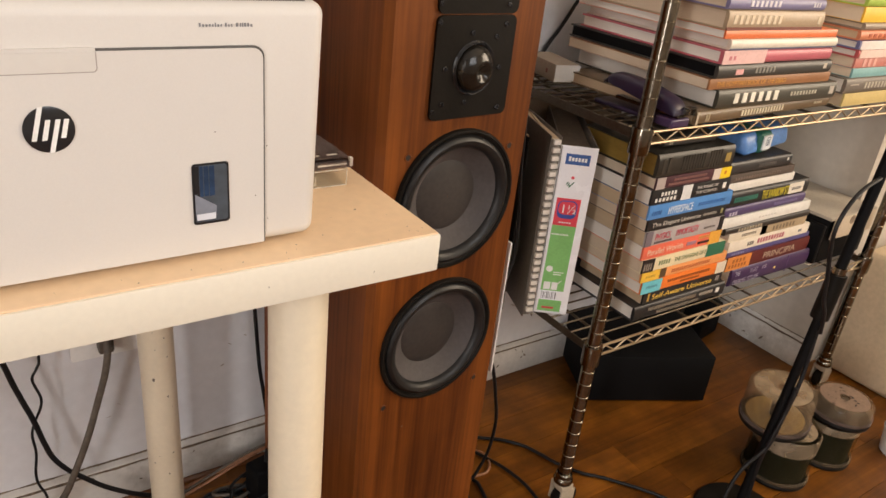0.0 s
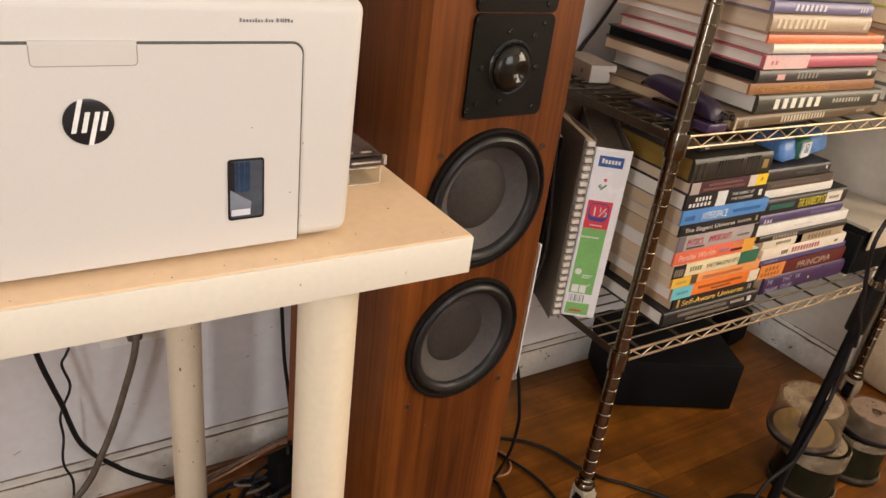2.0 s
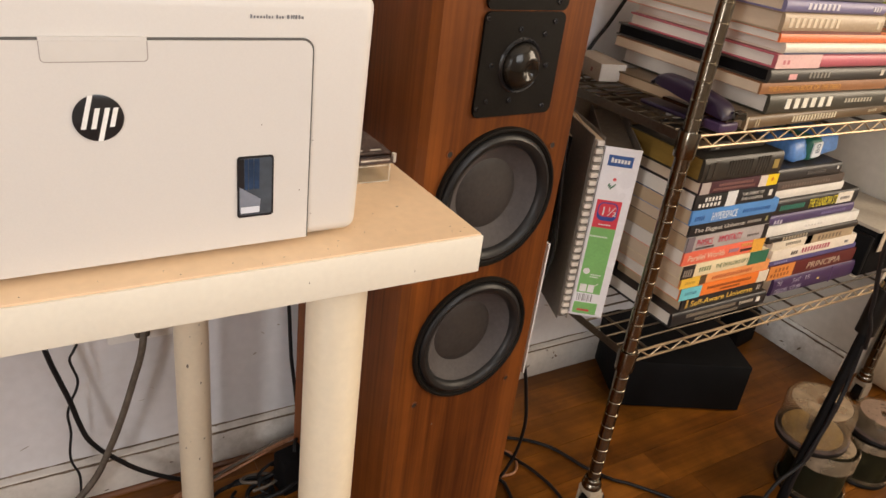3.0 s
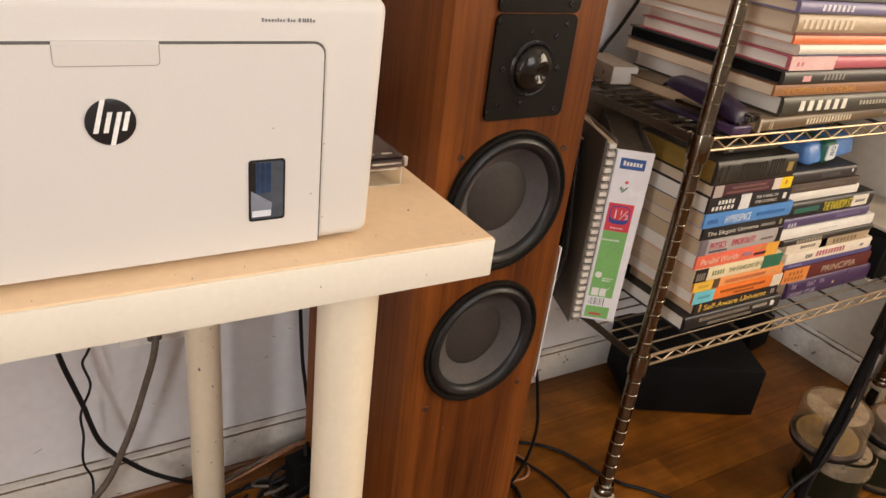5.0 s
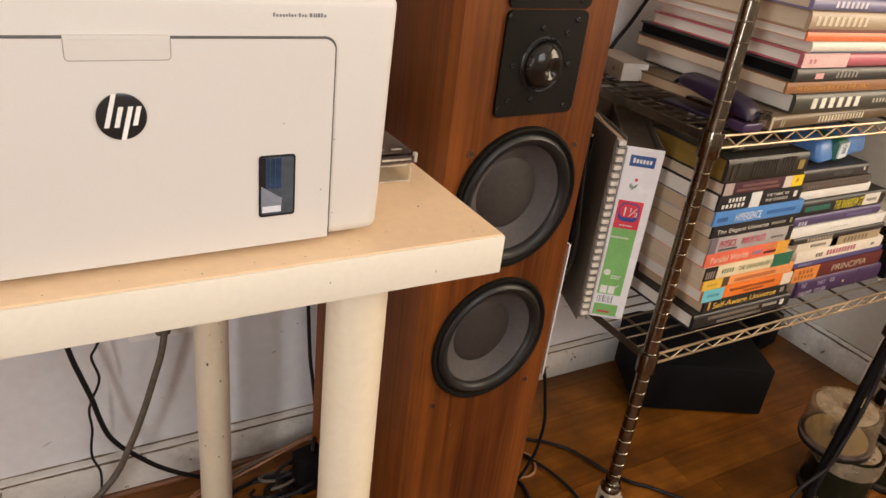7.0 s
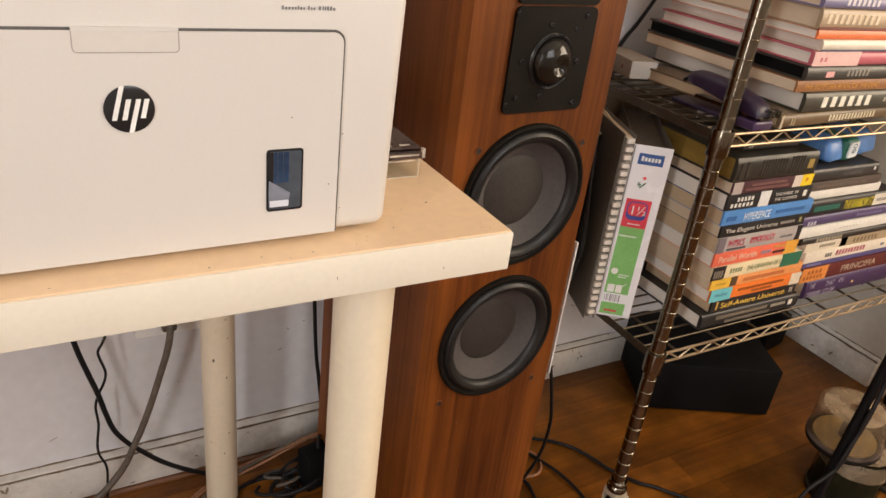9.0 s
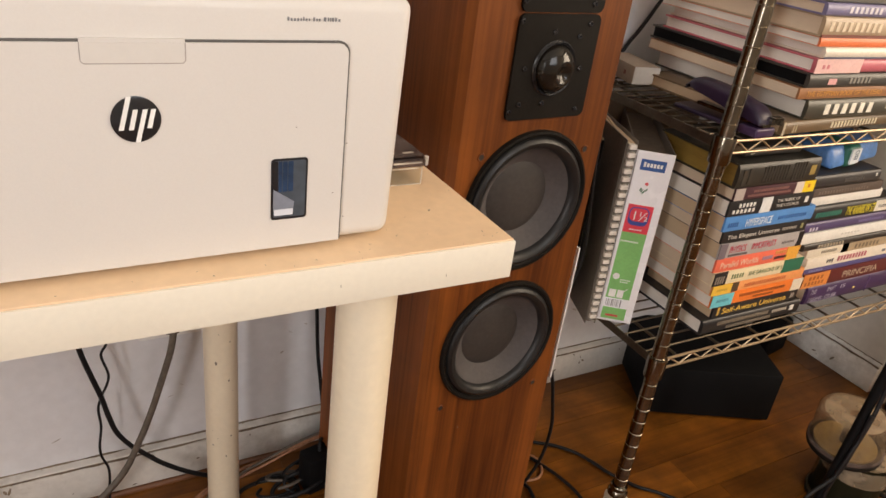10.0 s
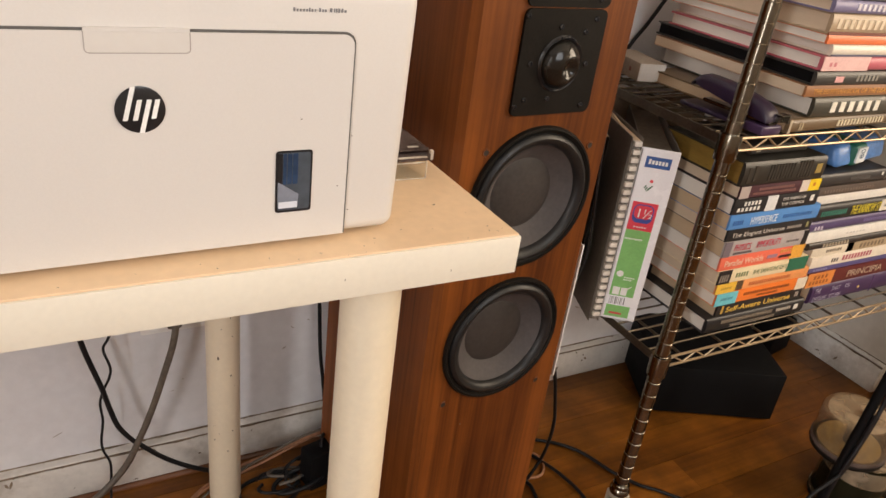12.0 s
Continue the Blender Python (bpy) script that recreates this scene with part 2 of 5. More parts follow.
# Dirt flakes, and the discs that paint the shade in the peg holes.
M_FLAKE_HOLE = surf("dirt_flake", (0.020, 0.013, 0.009), 0.7, vary=0.3)
M_CARD = surf("grey_card", (0.42, 0.37, 0.30), 0.8, vary=0.08, scale=10, fine=150, dirt=(0.3, 0.25, 0.2), dirt_amount=0.4)
M_PURPLE = surf("purple_plastic", (0.017, 0.009, 0.028), 0.36, vary=0.15, scale=20, bump=0.05)
M_BLUE = surf("blue_wrap", (0.10, 0.24, 0.55), 0.3, vary=0.2, scale=30, bump=0.1)
M_GREY = surf("grey_cover", (0.15, 0.13, 0.11), 0.35, vary=0.2, scale=14, bump=0.05)

# ---- shape helpers ----


def box(bm, x0, x1, y0, y1, z0, z1, bevel=0.0, seg=2):
    g = bmesh.ops.create_cube(bm, size=1, matrix=Matrix.Translation(((x0 + x1) / 2, (y0 + y1) / 2, (z0 + z1) / 2)) @ Matrix.Diagonal((x1 - x0, y1 - y0, z1 - z0, 1)))
    if bevel:
        edges = list({e for v in g["verts"] for e in v.link_edges})
        bmesh.ops.bevel(bm, geom=edges, offset=bevel, segments=seg, profile=0.5, affect="EDGES")
    return bm


def lathe(bm, profile, m=None, seg=24, caps=True):
    """Turn (radius, height) pairs about z, then move by m."""
    m = m or Matrix()
    rings = []
    for r, h in profile:
        rings.append([bm.verts.new(m @ Vector((r * math.cos(2 * math.pi * k / seg), r * math.sin(2 * math.pi * k / seg), h))) for k in range(seg)])
    for a, b in zip(rings, rings[1:]):
        for k in range(seg):
            bm.faces.new((a[k], a[(k + 1) % seg], b[(k + 1) % seg], b[k]))
    if caps:
        bm.faces.new(rings[0][::-1])
        bm.faces.new(rings[-1])
    return bm


def smooth_path(pts, sub):
    pts = [Vector(p) for p in pts]
    if sub < 2:
        return pts
    ext = [2 * pts[0] - pts[1], *pts, 2 * pts[-1] - pts[-2]]
    out = []
    for i in range(1, len(ext) - 2):
        a, b, c, d = ext[i - 1:i + 3]
        for k in range(sub):
            t = k / sub
            out.append(0.5 * (2 * b + (c - a) * t + (2 * a - 5 * b + 4 * c - d) * t * t + (3 * b - a - 3 * c + d) * t ** 3))
    out.append(pts[-1])
    return out


def sweep(bm, pts, r, seg=8, sub=6):
    """A round tube along a smooth line through pts."""
    path = smooth_path(pts, sub)
    side, rings = None, []
    for i, p in enumerate(path):
        ahead = (path[min(i + 1, len(path) - 1)] - path[max(i - 1, 0)]).normalized()
        if side is None:
            side = ahead.orthogonal().normalized()
        side = (side - ahead * side.dot(ahead)).normalized()
        up = ahead.cross(side)
        rings.append([bm.verts.new(p + r * (math.cos(2 * math.pi * k / seg) * side + math.sin(2 * math.pi * k / seg) * up)) for k in range(seg)])
    for a, b in zip(rings, rings[1:]):
        for k in range(seg):
            bm.faces.new((a[k], a[(k + 1) % seg], b[(k + 1) % seg], b[k]))
    bm.faces.new(rings[0][::-1])
    bm.faces.new(rings[-1])
    return bm


def plate(bm, x0, x1, z0, z1, r, y0, y1, corners="abcd", seg=6):
    """A slab with rounded corners in the xz plane (a, b, c, d: bottom left, bottom right, top right, top left), from y0 to y1."""
    ring = []
    for key, cx, cz, start in (("a", x0 + r, z0 + r, 180), ("b", x1 - r, z0 + r, 270), ("c", x1 - r, z1 - r, 0), ("d", x0 + r, z1 - r, 90)):
        if key in corners and r > 0:
            for k in range(seg + 1):
                ang = radians(start + 90 * k / seg)
                ring.append((cx + r * math.cos(ang), cz + r * math.sin(ang)))
        else:
            ring.append({"a": (x0, z0), "b": (x1, z0), "c": (x1, z1), "d": (x0, z1)}[key])
    front = [bm.verts.new((x, y0, z)) for x, z in ring]
    back = [bm.verts.new((x, y1, z)) for x, z in ring]
    bm.faces.new(front)
    bm.faces.new(back[::-1])
    for k in range(len(ring)):
        j = (k + 1) % len(ring)
        bm.faces.new((front[j], front[k], back[k], back[j]))
    return bm


def finish(bm, name, material, soft=None):
    bmesh.ops.recalc_face_normals(bm, faces=bm.faces)
    me = bpy.data.meshes.new(name)
    bm.to_mesh(me)
    bm.free()
    me.materials.append(material)
    if soft is not None:
        me.shade_smooth()
        me.set_sharp_from_angle(angle=radians(soft))
    return me


def part(name, bm, material, parent=None, label="", soft=35, m=None):
    ob = new(name, finish(bm, name, material, soft))
    if parent is not None:
        ob.parent = parent
    if m is not None:
        ob.matrix_basis = m
    if label:
        ob["label"] = label
    return ob


def thing(name, m, label, category, group="", kind=""):
    ob = new(name)
    ob.matrix_basis = m if isinstance(m, Matrix) else pose(*m)
    ob.empty_display_size = 0.02
    return tagged(ob, label, category, group, kind)


def nb():
    return bmesh.new()


def slab(name, x0, x1, y0, y1, z0, z1, material, label, category, bevel=0.0, kind="structure"):
    ob = part(name, box(nb(), x0, x1, y0, y1, z0, z1, bevel), material, soft=30)
    return tagged(ob, label, category, kind=kind)


def words(text, size, material, parent, m, name="lettering", wide=1.0):
    """Raised print in the built-in font; m takes its left base corner, x along the line and y up."""
    cu = bpy.data.curves.new("text", "FONT")
    cu.body, cu.size, cu.extrude = text, size, 0.00015
    tmp = new("text", cu)
    dg = bpy.context.evaluated_depsgraph_get()
    me = bpy.data.meshes.new_from_object(tmp.evaluated_get(dg))
    bpy.data.objects.remove(tmp)
    bpy.data.curves.remove(cu)
    me.transform(Matrix.Diagonal((wide, 1, 1, 1)))
    me.materials.clear()
    me.materials.append(material)
    ob = new(name, me)
    ob.parent = parent
    ob.matrix_basis = m
    return ob


UPRIGHT = pose(0, 0, 0, 90, 0, 0)

# ---- the room ----


def wall_with_opening(name, across, at, thick, a0, a1, z1, o0, o1, oz0, oz1, label):
    """A wall along x (across 'y') or along y (across 'x') from a0 to a1, with one window opening."""
    bm = nb()
    for p0, p1, q0, q1 in ((a0, o0, 0, z1), (o1, a1, 0, z1), (o0, o1, 0, oz0), (o0, o1, oz1, z1)):
        if across == "y":
            box(bm, p0, p1, at, at + thick, q0, q1)
        else:
            box(bm, at, at + thick, p0, p1, q0, q1)
    return tagged(part(name, bm, M_FARWALL), label, "wall", kind="structure")


def window_unit(name, across, at, o0, o1, oz0, oz1):
    win = thing(name, (0, 0, 0), "unseen white painted window with a plain wooden frame", "window", kind="structure")
    mid = (o0 + o1) / 2
    for n, p0, p1, q0, q1 in (("window_frame", o0, o0 + 0.05, oz0, oz1), ("window_frame", o1 - 0.05, o1, oz0, oz1), ("window_frame", o0 + 0.05, o1 - 0.05, oz1 - 0.05, oz1),
                              ("window_sill", o0 + 0.05, o1 - 0.05, oz0, oz0 + 0.05), ("window_frame", mid - 0.02, mid + 0.02, oz0 + 0.05, oz1 - 0.05)):
        bm = nb()
        if across == "y":
            box(bm, p0, p1, at, at + 0.05, q0, q1, 0.004)
        else:
            box(bm, at, at + 0.05, p0, p1, q0, q1, 0.004)
        part(n, bm, M_BASE, win)


slab("wall_back", ROOM_X0 - 0.1, 1.36, WALL_Y, WALL_Y + 0.12, 0, ROOM_Z, M_WALL, "off-white painted plaster wall with scuffs and grime", "wall")
slab("wall_pier", 1.372, ROOM_X1 + 0.1, 0.30, WALL_Y + 0.12, 0, ROOM_Z, M_PIER, "beige painted wall closing the corner, toned down for shade", "wall")
wall_with_opening("wall_front", "y", ROOM_Y0 - 0.12, 0.12, ROOM_X0 - 0.1, -0.8, ROOM_Z, -1.90, -1.30, 0.95, 2.15, "plain unseen wall with an added narrow window")
wall_with_opening("wall_front_part", "y", ROOM_Y0 - 0.12, 0.12, -0.8, ROOM_X1 + 0.1, ROOM_Z, -0.25, 0.95, 1.15, 2.4, "plain painted wall, out of view, with a window")
wall_with_opening("wall_right", "x", ROOM_X1, 0.12, ROOM_Y0, 0.30, ROOM_Z, -1.6, -0.4, 0.9, 2.2, "plain painted wall, out of view, with a window")
wall_with_opening("wall_left", "x", ROOM_X0 - 0.12, 0.12, ROOM_Y0, WALL_Y, ROOM_Z, -1.70, -1.20, 0.20, 2.10, "plain painted wall, out of view, with a window")
window_unit("window_3", "x", ROOM_X0 - 0.10, -1.70, -1.20, 0.20, 2.10)
# Two unseen windows, added to carry the fill lamps.
window_unit("fill_window_narrow", "y", ROOM_Y0 - 0.10, -1.90, -1.30, 0.95, 2.15)
window_unit("fill_window_front", "y", ROOM_Y0 - 0.10, -0.25, 0.95, 1.15, 2.4)
window_unit("window_2", "x", ROOM_X1 + 0.05, -1.6, -0.4, 0.9, 2.2)
slab("ceiling", ROOM_X0 - 0.1, ROOM_X1 + 0.1, ROOM_Y0 - 0.1, WALL_Y + 0.1, ROOM_Z, ROOM_Z + 0.1, M_CEIL, "plain white ceiling", "ceiling")


def baseboard(name, m, length, label):
    """Face board, a worn moulded cap and a line of old grime between them; runs along local x, face towards -y."""
    base = thing(name, m, label, "baseboard", kind="structure")
    part("board", box(nb(), 0, length, -0.014, 0.0, 0.0, 0.070, 0.003), M_BASE, base)
    n = int(length / 0.018)
    line = [(length * k / n, -0.0115 + 0.0012 * noise.noise((k * 0.7, 1.3, 0)), 0.0722 + 0.0036 * noise.noise((k * 0.45, 7.1, 0))) for k in range(n + 1)]
    part("grime_line", sweep(nb(), line, 0.0029, 6, 1), M_GRIME_HOLE, base, "dark line of grime")
    bm = nb()
    ring = [(-0.013, 0.0740), (-0.015, 0.0762), (-0.0135, 0.0778), (-0.007, 0.0788), (-0.003, 0.0796), (0, 0.0798), (0, 0.0740)]
    ends = [[bm.verts.new((x, y, z)) for y, z in ring] for x in (0, length)]
    for e in ends:
        bm.faces.new(e)
    for k in range(len(ring)):
        j = (k + 1) % len(ring)
        bm.faces.new((ends[0][k], ends[0][j], ends[1][j], ends[1][k]))
    part("cap", bm, M_BASE, base)
    line = [(length * k / n, -0.0008 + 0.0012 * noise.noise((k * 0.6, 4.3, 0)), 0.0786 + 0.0020 * noise.noise((k * 0.5, 9.7, 0))) for k in range(n + 1)]
    part("grime_line", sweep(nb(), line, 0.0023, 6, 1), M_GRIME_HOLE, base)
    rg = random.Random(int(length * 100))
    bm = nb()
    for _ in range(int(length * 60)):
        z, s = rg.choice((0.0722, 0.0786, rg.uniform(0.01, 0.066))), rg.uniform(0.0007, 0.0040)
        y = -0.0142 if z < 0.068 else (-0.013 if z < 0.075 else -0.004)
        bmesh.ops.create_icosphere(bm, subdivisions=1, radius=1, matrix=Matrix.Translation((rg.uniform(0, length), y, z)) @ Matrix.Rotation(rg.uniform(0, 3), 4, "Y") @ Matrix.Diagonal((s * rg.uniform(1, 3), 0.0004, s * 0.7, 1)))
    part("chipped_paint", bm, M_GRIME_HOLE, base, "dark chips in the paint")
    return base


baseboard("baseboard_back", (ROOM_X0, WALL_Y, 0), 1.36 - ROOM_X0, "thickly painted cream baseboard with grimy seams")
baseboard("baseboard_side", pose(1.372, WALL_Y - 0.016, 0, 0, 0, -90), WALL_Y - 0.016 - 0.30, "thickly painted cream baseboard with grimy seams")
bm = nb()
sweep(bm, [(ROOM_X0, 0.5945, 0.001), (0.28, 0.5945, 0.001)], 0.0062, 10, 1)
tagged(part("shoe_trim", bm, M_SHOE), "brown wooden quarter-round trim along the baseboard", "trim", kind="structure")

rng = random.Random(21)
bm = nb()
for _ in range(46):
    cx, cz, s = rng.uniform(-0.48, 0.9), rng.uniform(0.12, 0.42), rng.uniform(0.0008, 0.0035)
    bmesh.ops.create_icosphere(bm, subdivisions=1, radius=1, matrix=Matrix.Translation((cx, WALL_Y, cz)) @ Matrix.Rotation(rng.uniform(-0.6, 0.6), 4, "Y") @ Matrix.Diagonal((s * rng.uniform(1.0, 5.0), 0.0003, s * 0.45, 1)))
tagged(part("wall_scuffs", bm, surf("scuff", (0.42, 0.38, 0.34), 0.8, vary=0.2)), "faint grey scuffs on the painted wall", "scuff marks", kind="structure")

# ---- table ----
table = thing("table", (0, 0, 0), "cream laminate table with thick top and round painted legs", "table")
TX0, TY1 = -1.2, 0.60
bm = nb()
box(bm, TX0 + 0.0015, -0.0015, 0.0015, TY1 - 0.0015, 0.7385, 0.74, 0.0006, 1)
part("tabletop_surface", bm, M_TABLE, table, "yellowed foil surface with specks and worn spots")
part("tabletop", box(nb(), TX0, 0, 0, TY1, 0.706, 0.7384, 0.0012), M_TABEDGE, table)
leg_mesh = finish(lathe(nb(), [(0.0245, 0.004), (0.0250, 0.008), (0.0250, 0.700), (0.0235, 0.7058)], seg=40), "leg", M_LEG, 35)
foot_mesh = finish(lathe(nb(), [(0.016, 0.0), (0.022, 0.001), (0.022, 0.004)], seg=20), "leg_foot", M_BLACK, 35)
for lx, ly in ((-0.0958, 0.06), (-0.1155, 0.516), (TX0 + 0.1, 0.06), (TX0 + 0.1, 0.516)):
    leg = new("leg", leg_mesh)
    leg.parent, leg.location = table, (lx, ly, 0)
    shoe = new("leg_foot", foot_mesh)
    shoe.parent = leg
    if lx > -0.2:
        rng = random.Random(int(ly * 1000))
        for k in range(16 if ly > 0.3 else 4):
            a, h, s = radians(rng.uniform(215, 300)), rng.uniform(0.12, 0.42), rng.uniform(0.0004, 0.0012)
            if rng.random() < 0.3 and ly > 0.3:
                s *= 1.6
            c = Matrix.Translation((0.0250 * math.cos(a), 0.0250 * math.sin(a), h)) @ Matrix.Rotation(a, 4, "Z") @ Matrix.Diagonal((0.0003, s, s * rng.uniform(0.8, 2.2), 1))
            bm = nb()
            bmesh.ops.create_icosphere(bm, subdivisions=1, radius=1, matrix=c)
            part("paint_chip", bm, M_CHIP, leg)
rng = random.Random(5)
bm = nb()
spots = [(-0.044, 0.066, 0.0022), (-0.09, 0.03, 0.0012), (-0.16, 0.010, 0.0010), (-0.23, 0.007, 0.0012), (-0.115, 0.022, 0.0010), (-0.02, 0.02, 0.0008), (-0.195, 0.012, 0.001)]
spots += [(rng.uniform(-0.33, -0.004), rng.uniform(0.002, 0.016), rng.uniform(0.0004, 0.0009)) for _ in range(12)]
spots += [(rng.uniform(-0.10, -0.004), rng.uniform(0.01, 0.11), rng.uniform(0.0003, 0.0007)) for _ in range(10)]
for sx, sy, s in spots:
    bm = nb()
    bmesh.ops.create_icosphere(bm, subdivisions=1, radius=1, matrix=Matrix.Translation((sx, sy, 0.7401)) @ Matrix.Rotation(sx * 60, 4, "Z") @ Matrix.Diagonal((s * 0.8, s * 0.35, 0.0002, 1)))
    part("speck", bm, M_CHIP, table)
for sx, sz in ((-0.145, 0.722), (-0.06, 0.717)):
    bm = nb()
    bmesh.ops.create_icosphere(bm, subdivisions=1, radius=1, matrix=Matrix.Translation((sx, -0.0001, sz)) @ Matrix.Diagonal((0.0003, 0.0002, 0.0012, 1)))
    part("nick", bm, M_CHIP, table)

# ---- printer ----
PF, PX1, PX0, PZ0 = 0.018, -0.1042, -0.475, 0.7478
printer = thing("laser_printer", Matrix.Translation((-0.14, 0.027, 0)) @ Matrix.Rotation(radians(0.8), 4, "Z") @ Matrix.Translation((0.14, -0.027, 0)) @ Matrix.Translation((-0.317, -0.416, 0.982)) @ Matrix.Scale(1.02, 4) @ Matrix.Translation((0.317, 0.416, -0.982)), "white laser printer with a smoky paper-level window, standing on the table", "printer")
bm = nb()
box(bm, PX0, PX1, PF + 0.0015, 0.378, PZ0, 0.9135, 0.0095, 5)
for v in bm.verts:
    if v.co.x > -0.2:
        v.co.x += 0.003 + 0.0045 * (v.co.z - PZ0) / 0.166
part("body", bm, M_PRINTER, printer)
part("top_cover", box(nb(), PX0 + 0.001, PX1 + 0.0065, PF + 0.004, 0.375, 0.9155, 0.962, 0.008, 4), surf("printer_top_plastic", (0.62, 0.61, 0.59), 0.45, vary=0.03, scale=6, fine=900), printer)
part("cover_seam", box(nb(), PX0 + 0.006, PX1 - 0.006, PF + 0.008, 0.37, 0.9125, 0.917), M_PSEAM, printer)
# door seam: thin dark channel round the door, the door face flush with the body
part("door_seam", plate(nb(), -0.44, -0.1408, 0.7500, 0.8872, 0.0075, PF + 0.0003, PF + 0.006, "c"), M_PSEAM, printer)
door = part("front_door", plate(nb(), -0.4392, -0.1420, 0.7498, 0.8858, 0.0068, PF - 0.0006, PF + 0.006, "c"), M_PRINTER, printer)
# No recess is cut: darker plates paint the shade of the finger grip.
part("handle_shade", plate(nb(), -0.2941, -0.2399, 0.8741, 0.8857, 0.0026, PF - 0.0008, PF + 0.002, "ab"), surf("handle_shade_plastic", (0.34, 0.31, 0.28), 0.6, vary=0.03), door, "painted shade round the finger grip")
part("door_handle", plate(nb(), -0.2936, -0.2406, 0.8747, 0.8857, 0.002, PF - 0.0009, PF + 0.002, "ab"), surf("handle_plastic", (0.620, 0.595, 0.560), 0.5, vary=0.02), door, "finger grip, darkened to look recessed")
part("handle_bridge", plate(nb(), -0.2938, -0.2402, 0.8845, 0.8878, 0.0005, PF - 0.0005, PF + 0.002, ""), M_PRINTER, door)
win = part("level_window", plate(nb(), -0.1906, -0.1664, 0.7705, 0.8132, 0.0022, PF - 0.0011, PF + 0.001), M_BLACKGLOSS, door, "smoky dark plastic window")
M_WBLUE = surf("window_blue", (0.022, 0.045, 0.095), 0.15, vary=0.3, scale=60, bump=0)
M_WGREY = surf("window_grey", (0.065, 0.08, 0.10), 0.18, vary=0.15, scale=50, bump=0)
part("window_backing", plate(nb(), -0.1893, -0.1677, 0.7722, 0.8118, 0.0014, PF - 0.0013, PF + 0.0), M_WGREY, win)
part("window_rib", plate(nb(), -0.1893, -0.1862, 0.7900, 0.8116, 0.0004, PF - 0.0015, PF), M_BLACKGLOSS, win)
for wx, ww in ((-0.1858, 0.0022), (-0.1830, 0.0030), (-0.1795, 0.0034)):
    part("window_rib", plate(nb(), wx, wx + ww, 0.7905, 0.8114, 0.0003, PF - 0.0015, PF), M_WBLUE, win, "blue plastic behind the window")
bm = nb()
tri = [(-0.1892, 0.7770), (-0.1757, 0.7770), (-0.1752, 0.7830), (-0.1892, 0.7925)]
lo, hi = [bm.verts.new((x, PF - 0.00155, z)) for x, z in tri], [bm.verts.new((x, PF, z)) for x, z in tri]
bm.faces.new(lo)
bm.faces.new(hi[::-1])
for k in range(4):
    bm.faces.new((lo[(k + 1) % 4], lo[k], hi[k], hi[(k + 1) % 4]))
part("tray_wedge", bm, surf("window_tray", (0.20, 0.22, 0.27), 0.3, vary=0.15, scale=60, bump=0), win, "pale grey paper tray behind the window", soft=None)
part("paper_stack", plate(nb(), -0.1886, -0.1760, 0.7738, 0.7782, 0.0006, PF - 0.0018, PF), surf("window_paper", (0.62, 0.65, 0.72), 0.4, vary=0.05), win, "white paper edge behind the window")
bm = nb()
lathe(bm, [(0.0134, 0.0), (0.0134, 0.0008), (0.0130, 0.0010)], pose(-0.2685, PF - 0.0004, 0.843, 90), seg=48)
logo = part("round_badge", bm, M_BLACKGLOSS, door, "black round badge with slanting white strokes")
bm = nb()


def stroke(bm, x0, z0, x1, z1, w, y):
    d = Vector((x1 - x0, 0, z1 - z0)).normalized()
    n = Vector((w / 2, 0, 0))
    a, b = Vector((x0, y, z0)), Vector((x1, y, z1))
    v = [bm.verts.new(p) for p in (a - n, a + n, b + n, b - n)]
    u = [bm.verts.new(p.co + Vector((0, 0.0004, 0))) for p in v]
    bm.faces.new(v)
    bm.faces.new(u[::-1])
    for k in range(4):
        bm.faces.new((v[(k + 1) % 4], v[k], u[k], u[(k + 1) % 4]))


for x0, z0, x1, z1, w in ((-0.2768, 0.8370, -0.2718, 0.8563, 0.0026), (-0.2715, 0.8370, -0.2686, 0.8488, 0.0026), (-0.2683, 0.8297, -0.2634, 0.8488, 0.0026), (-0.2617, 0.8378, -0.2590, 0.8488, 0.0026)):
    bm = nb()
    stroke(bm, x0, z0, x1, z1, w, PF - 0.0017)
    part("badge_stroke", bm, M_WHITE, logo, "white slanting stroke", soft=None)
bm = nb()
x = -0.1812
for k, w in enumerate([2, 2, 2, 2, 1.5, 1.5, 2, 1.4, 0, 2, 1.5, 2, 0, 2.8, 1.2, 1.2, 2, 2, 2.6]):
    if w:
        h = 0.0023 if k in (0, 5, 9, 13, 14, 15, 16, 17) else 0.0015
        box(bm, x, x + w * 0.00046, PF + 0.0010, PF + 0.0019, 0.8985, 0.8985 + h)
    x += (w or 1.0) * 0.00078 + 0.00042
part("model_marking", bm, M_GREYTXT, printer, "small dark grey printed marking", soft=None)
for fx in (PX0 + 0.05, PX1 - 0.05):
    for fy in (0.06, 0.33):
        part("foot", box(nb(), fx - 0.012, fx + 0.012, fy - 0.012, fy + 0.012, 0.7453, PZ0 + 0.001, 0.001), M_BLACK, printer)
bm = nb()
for sx, sz in ((-0.1745, 0.8335), (-0.1390, 0.8200), (-0.1385, 0.7665), (-0.1480, 0.7860)):
    bmesh.ops.create_icosphere(bm, subdivisions=1, radius=1, matrix=Matrix.Translation((sx, PF - 0.0006 if sx < -0.142 else PF + 0.0014, sz)) @ Matrix.Diagonal((0.0005, 0.0003, 0.0005, 1)))
part("specks", bm, M_CHIP, printer)

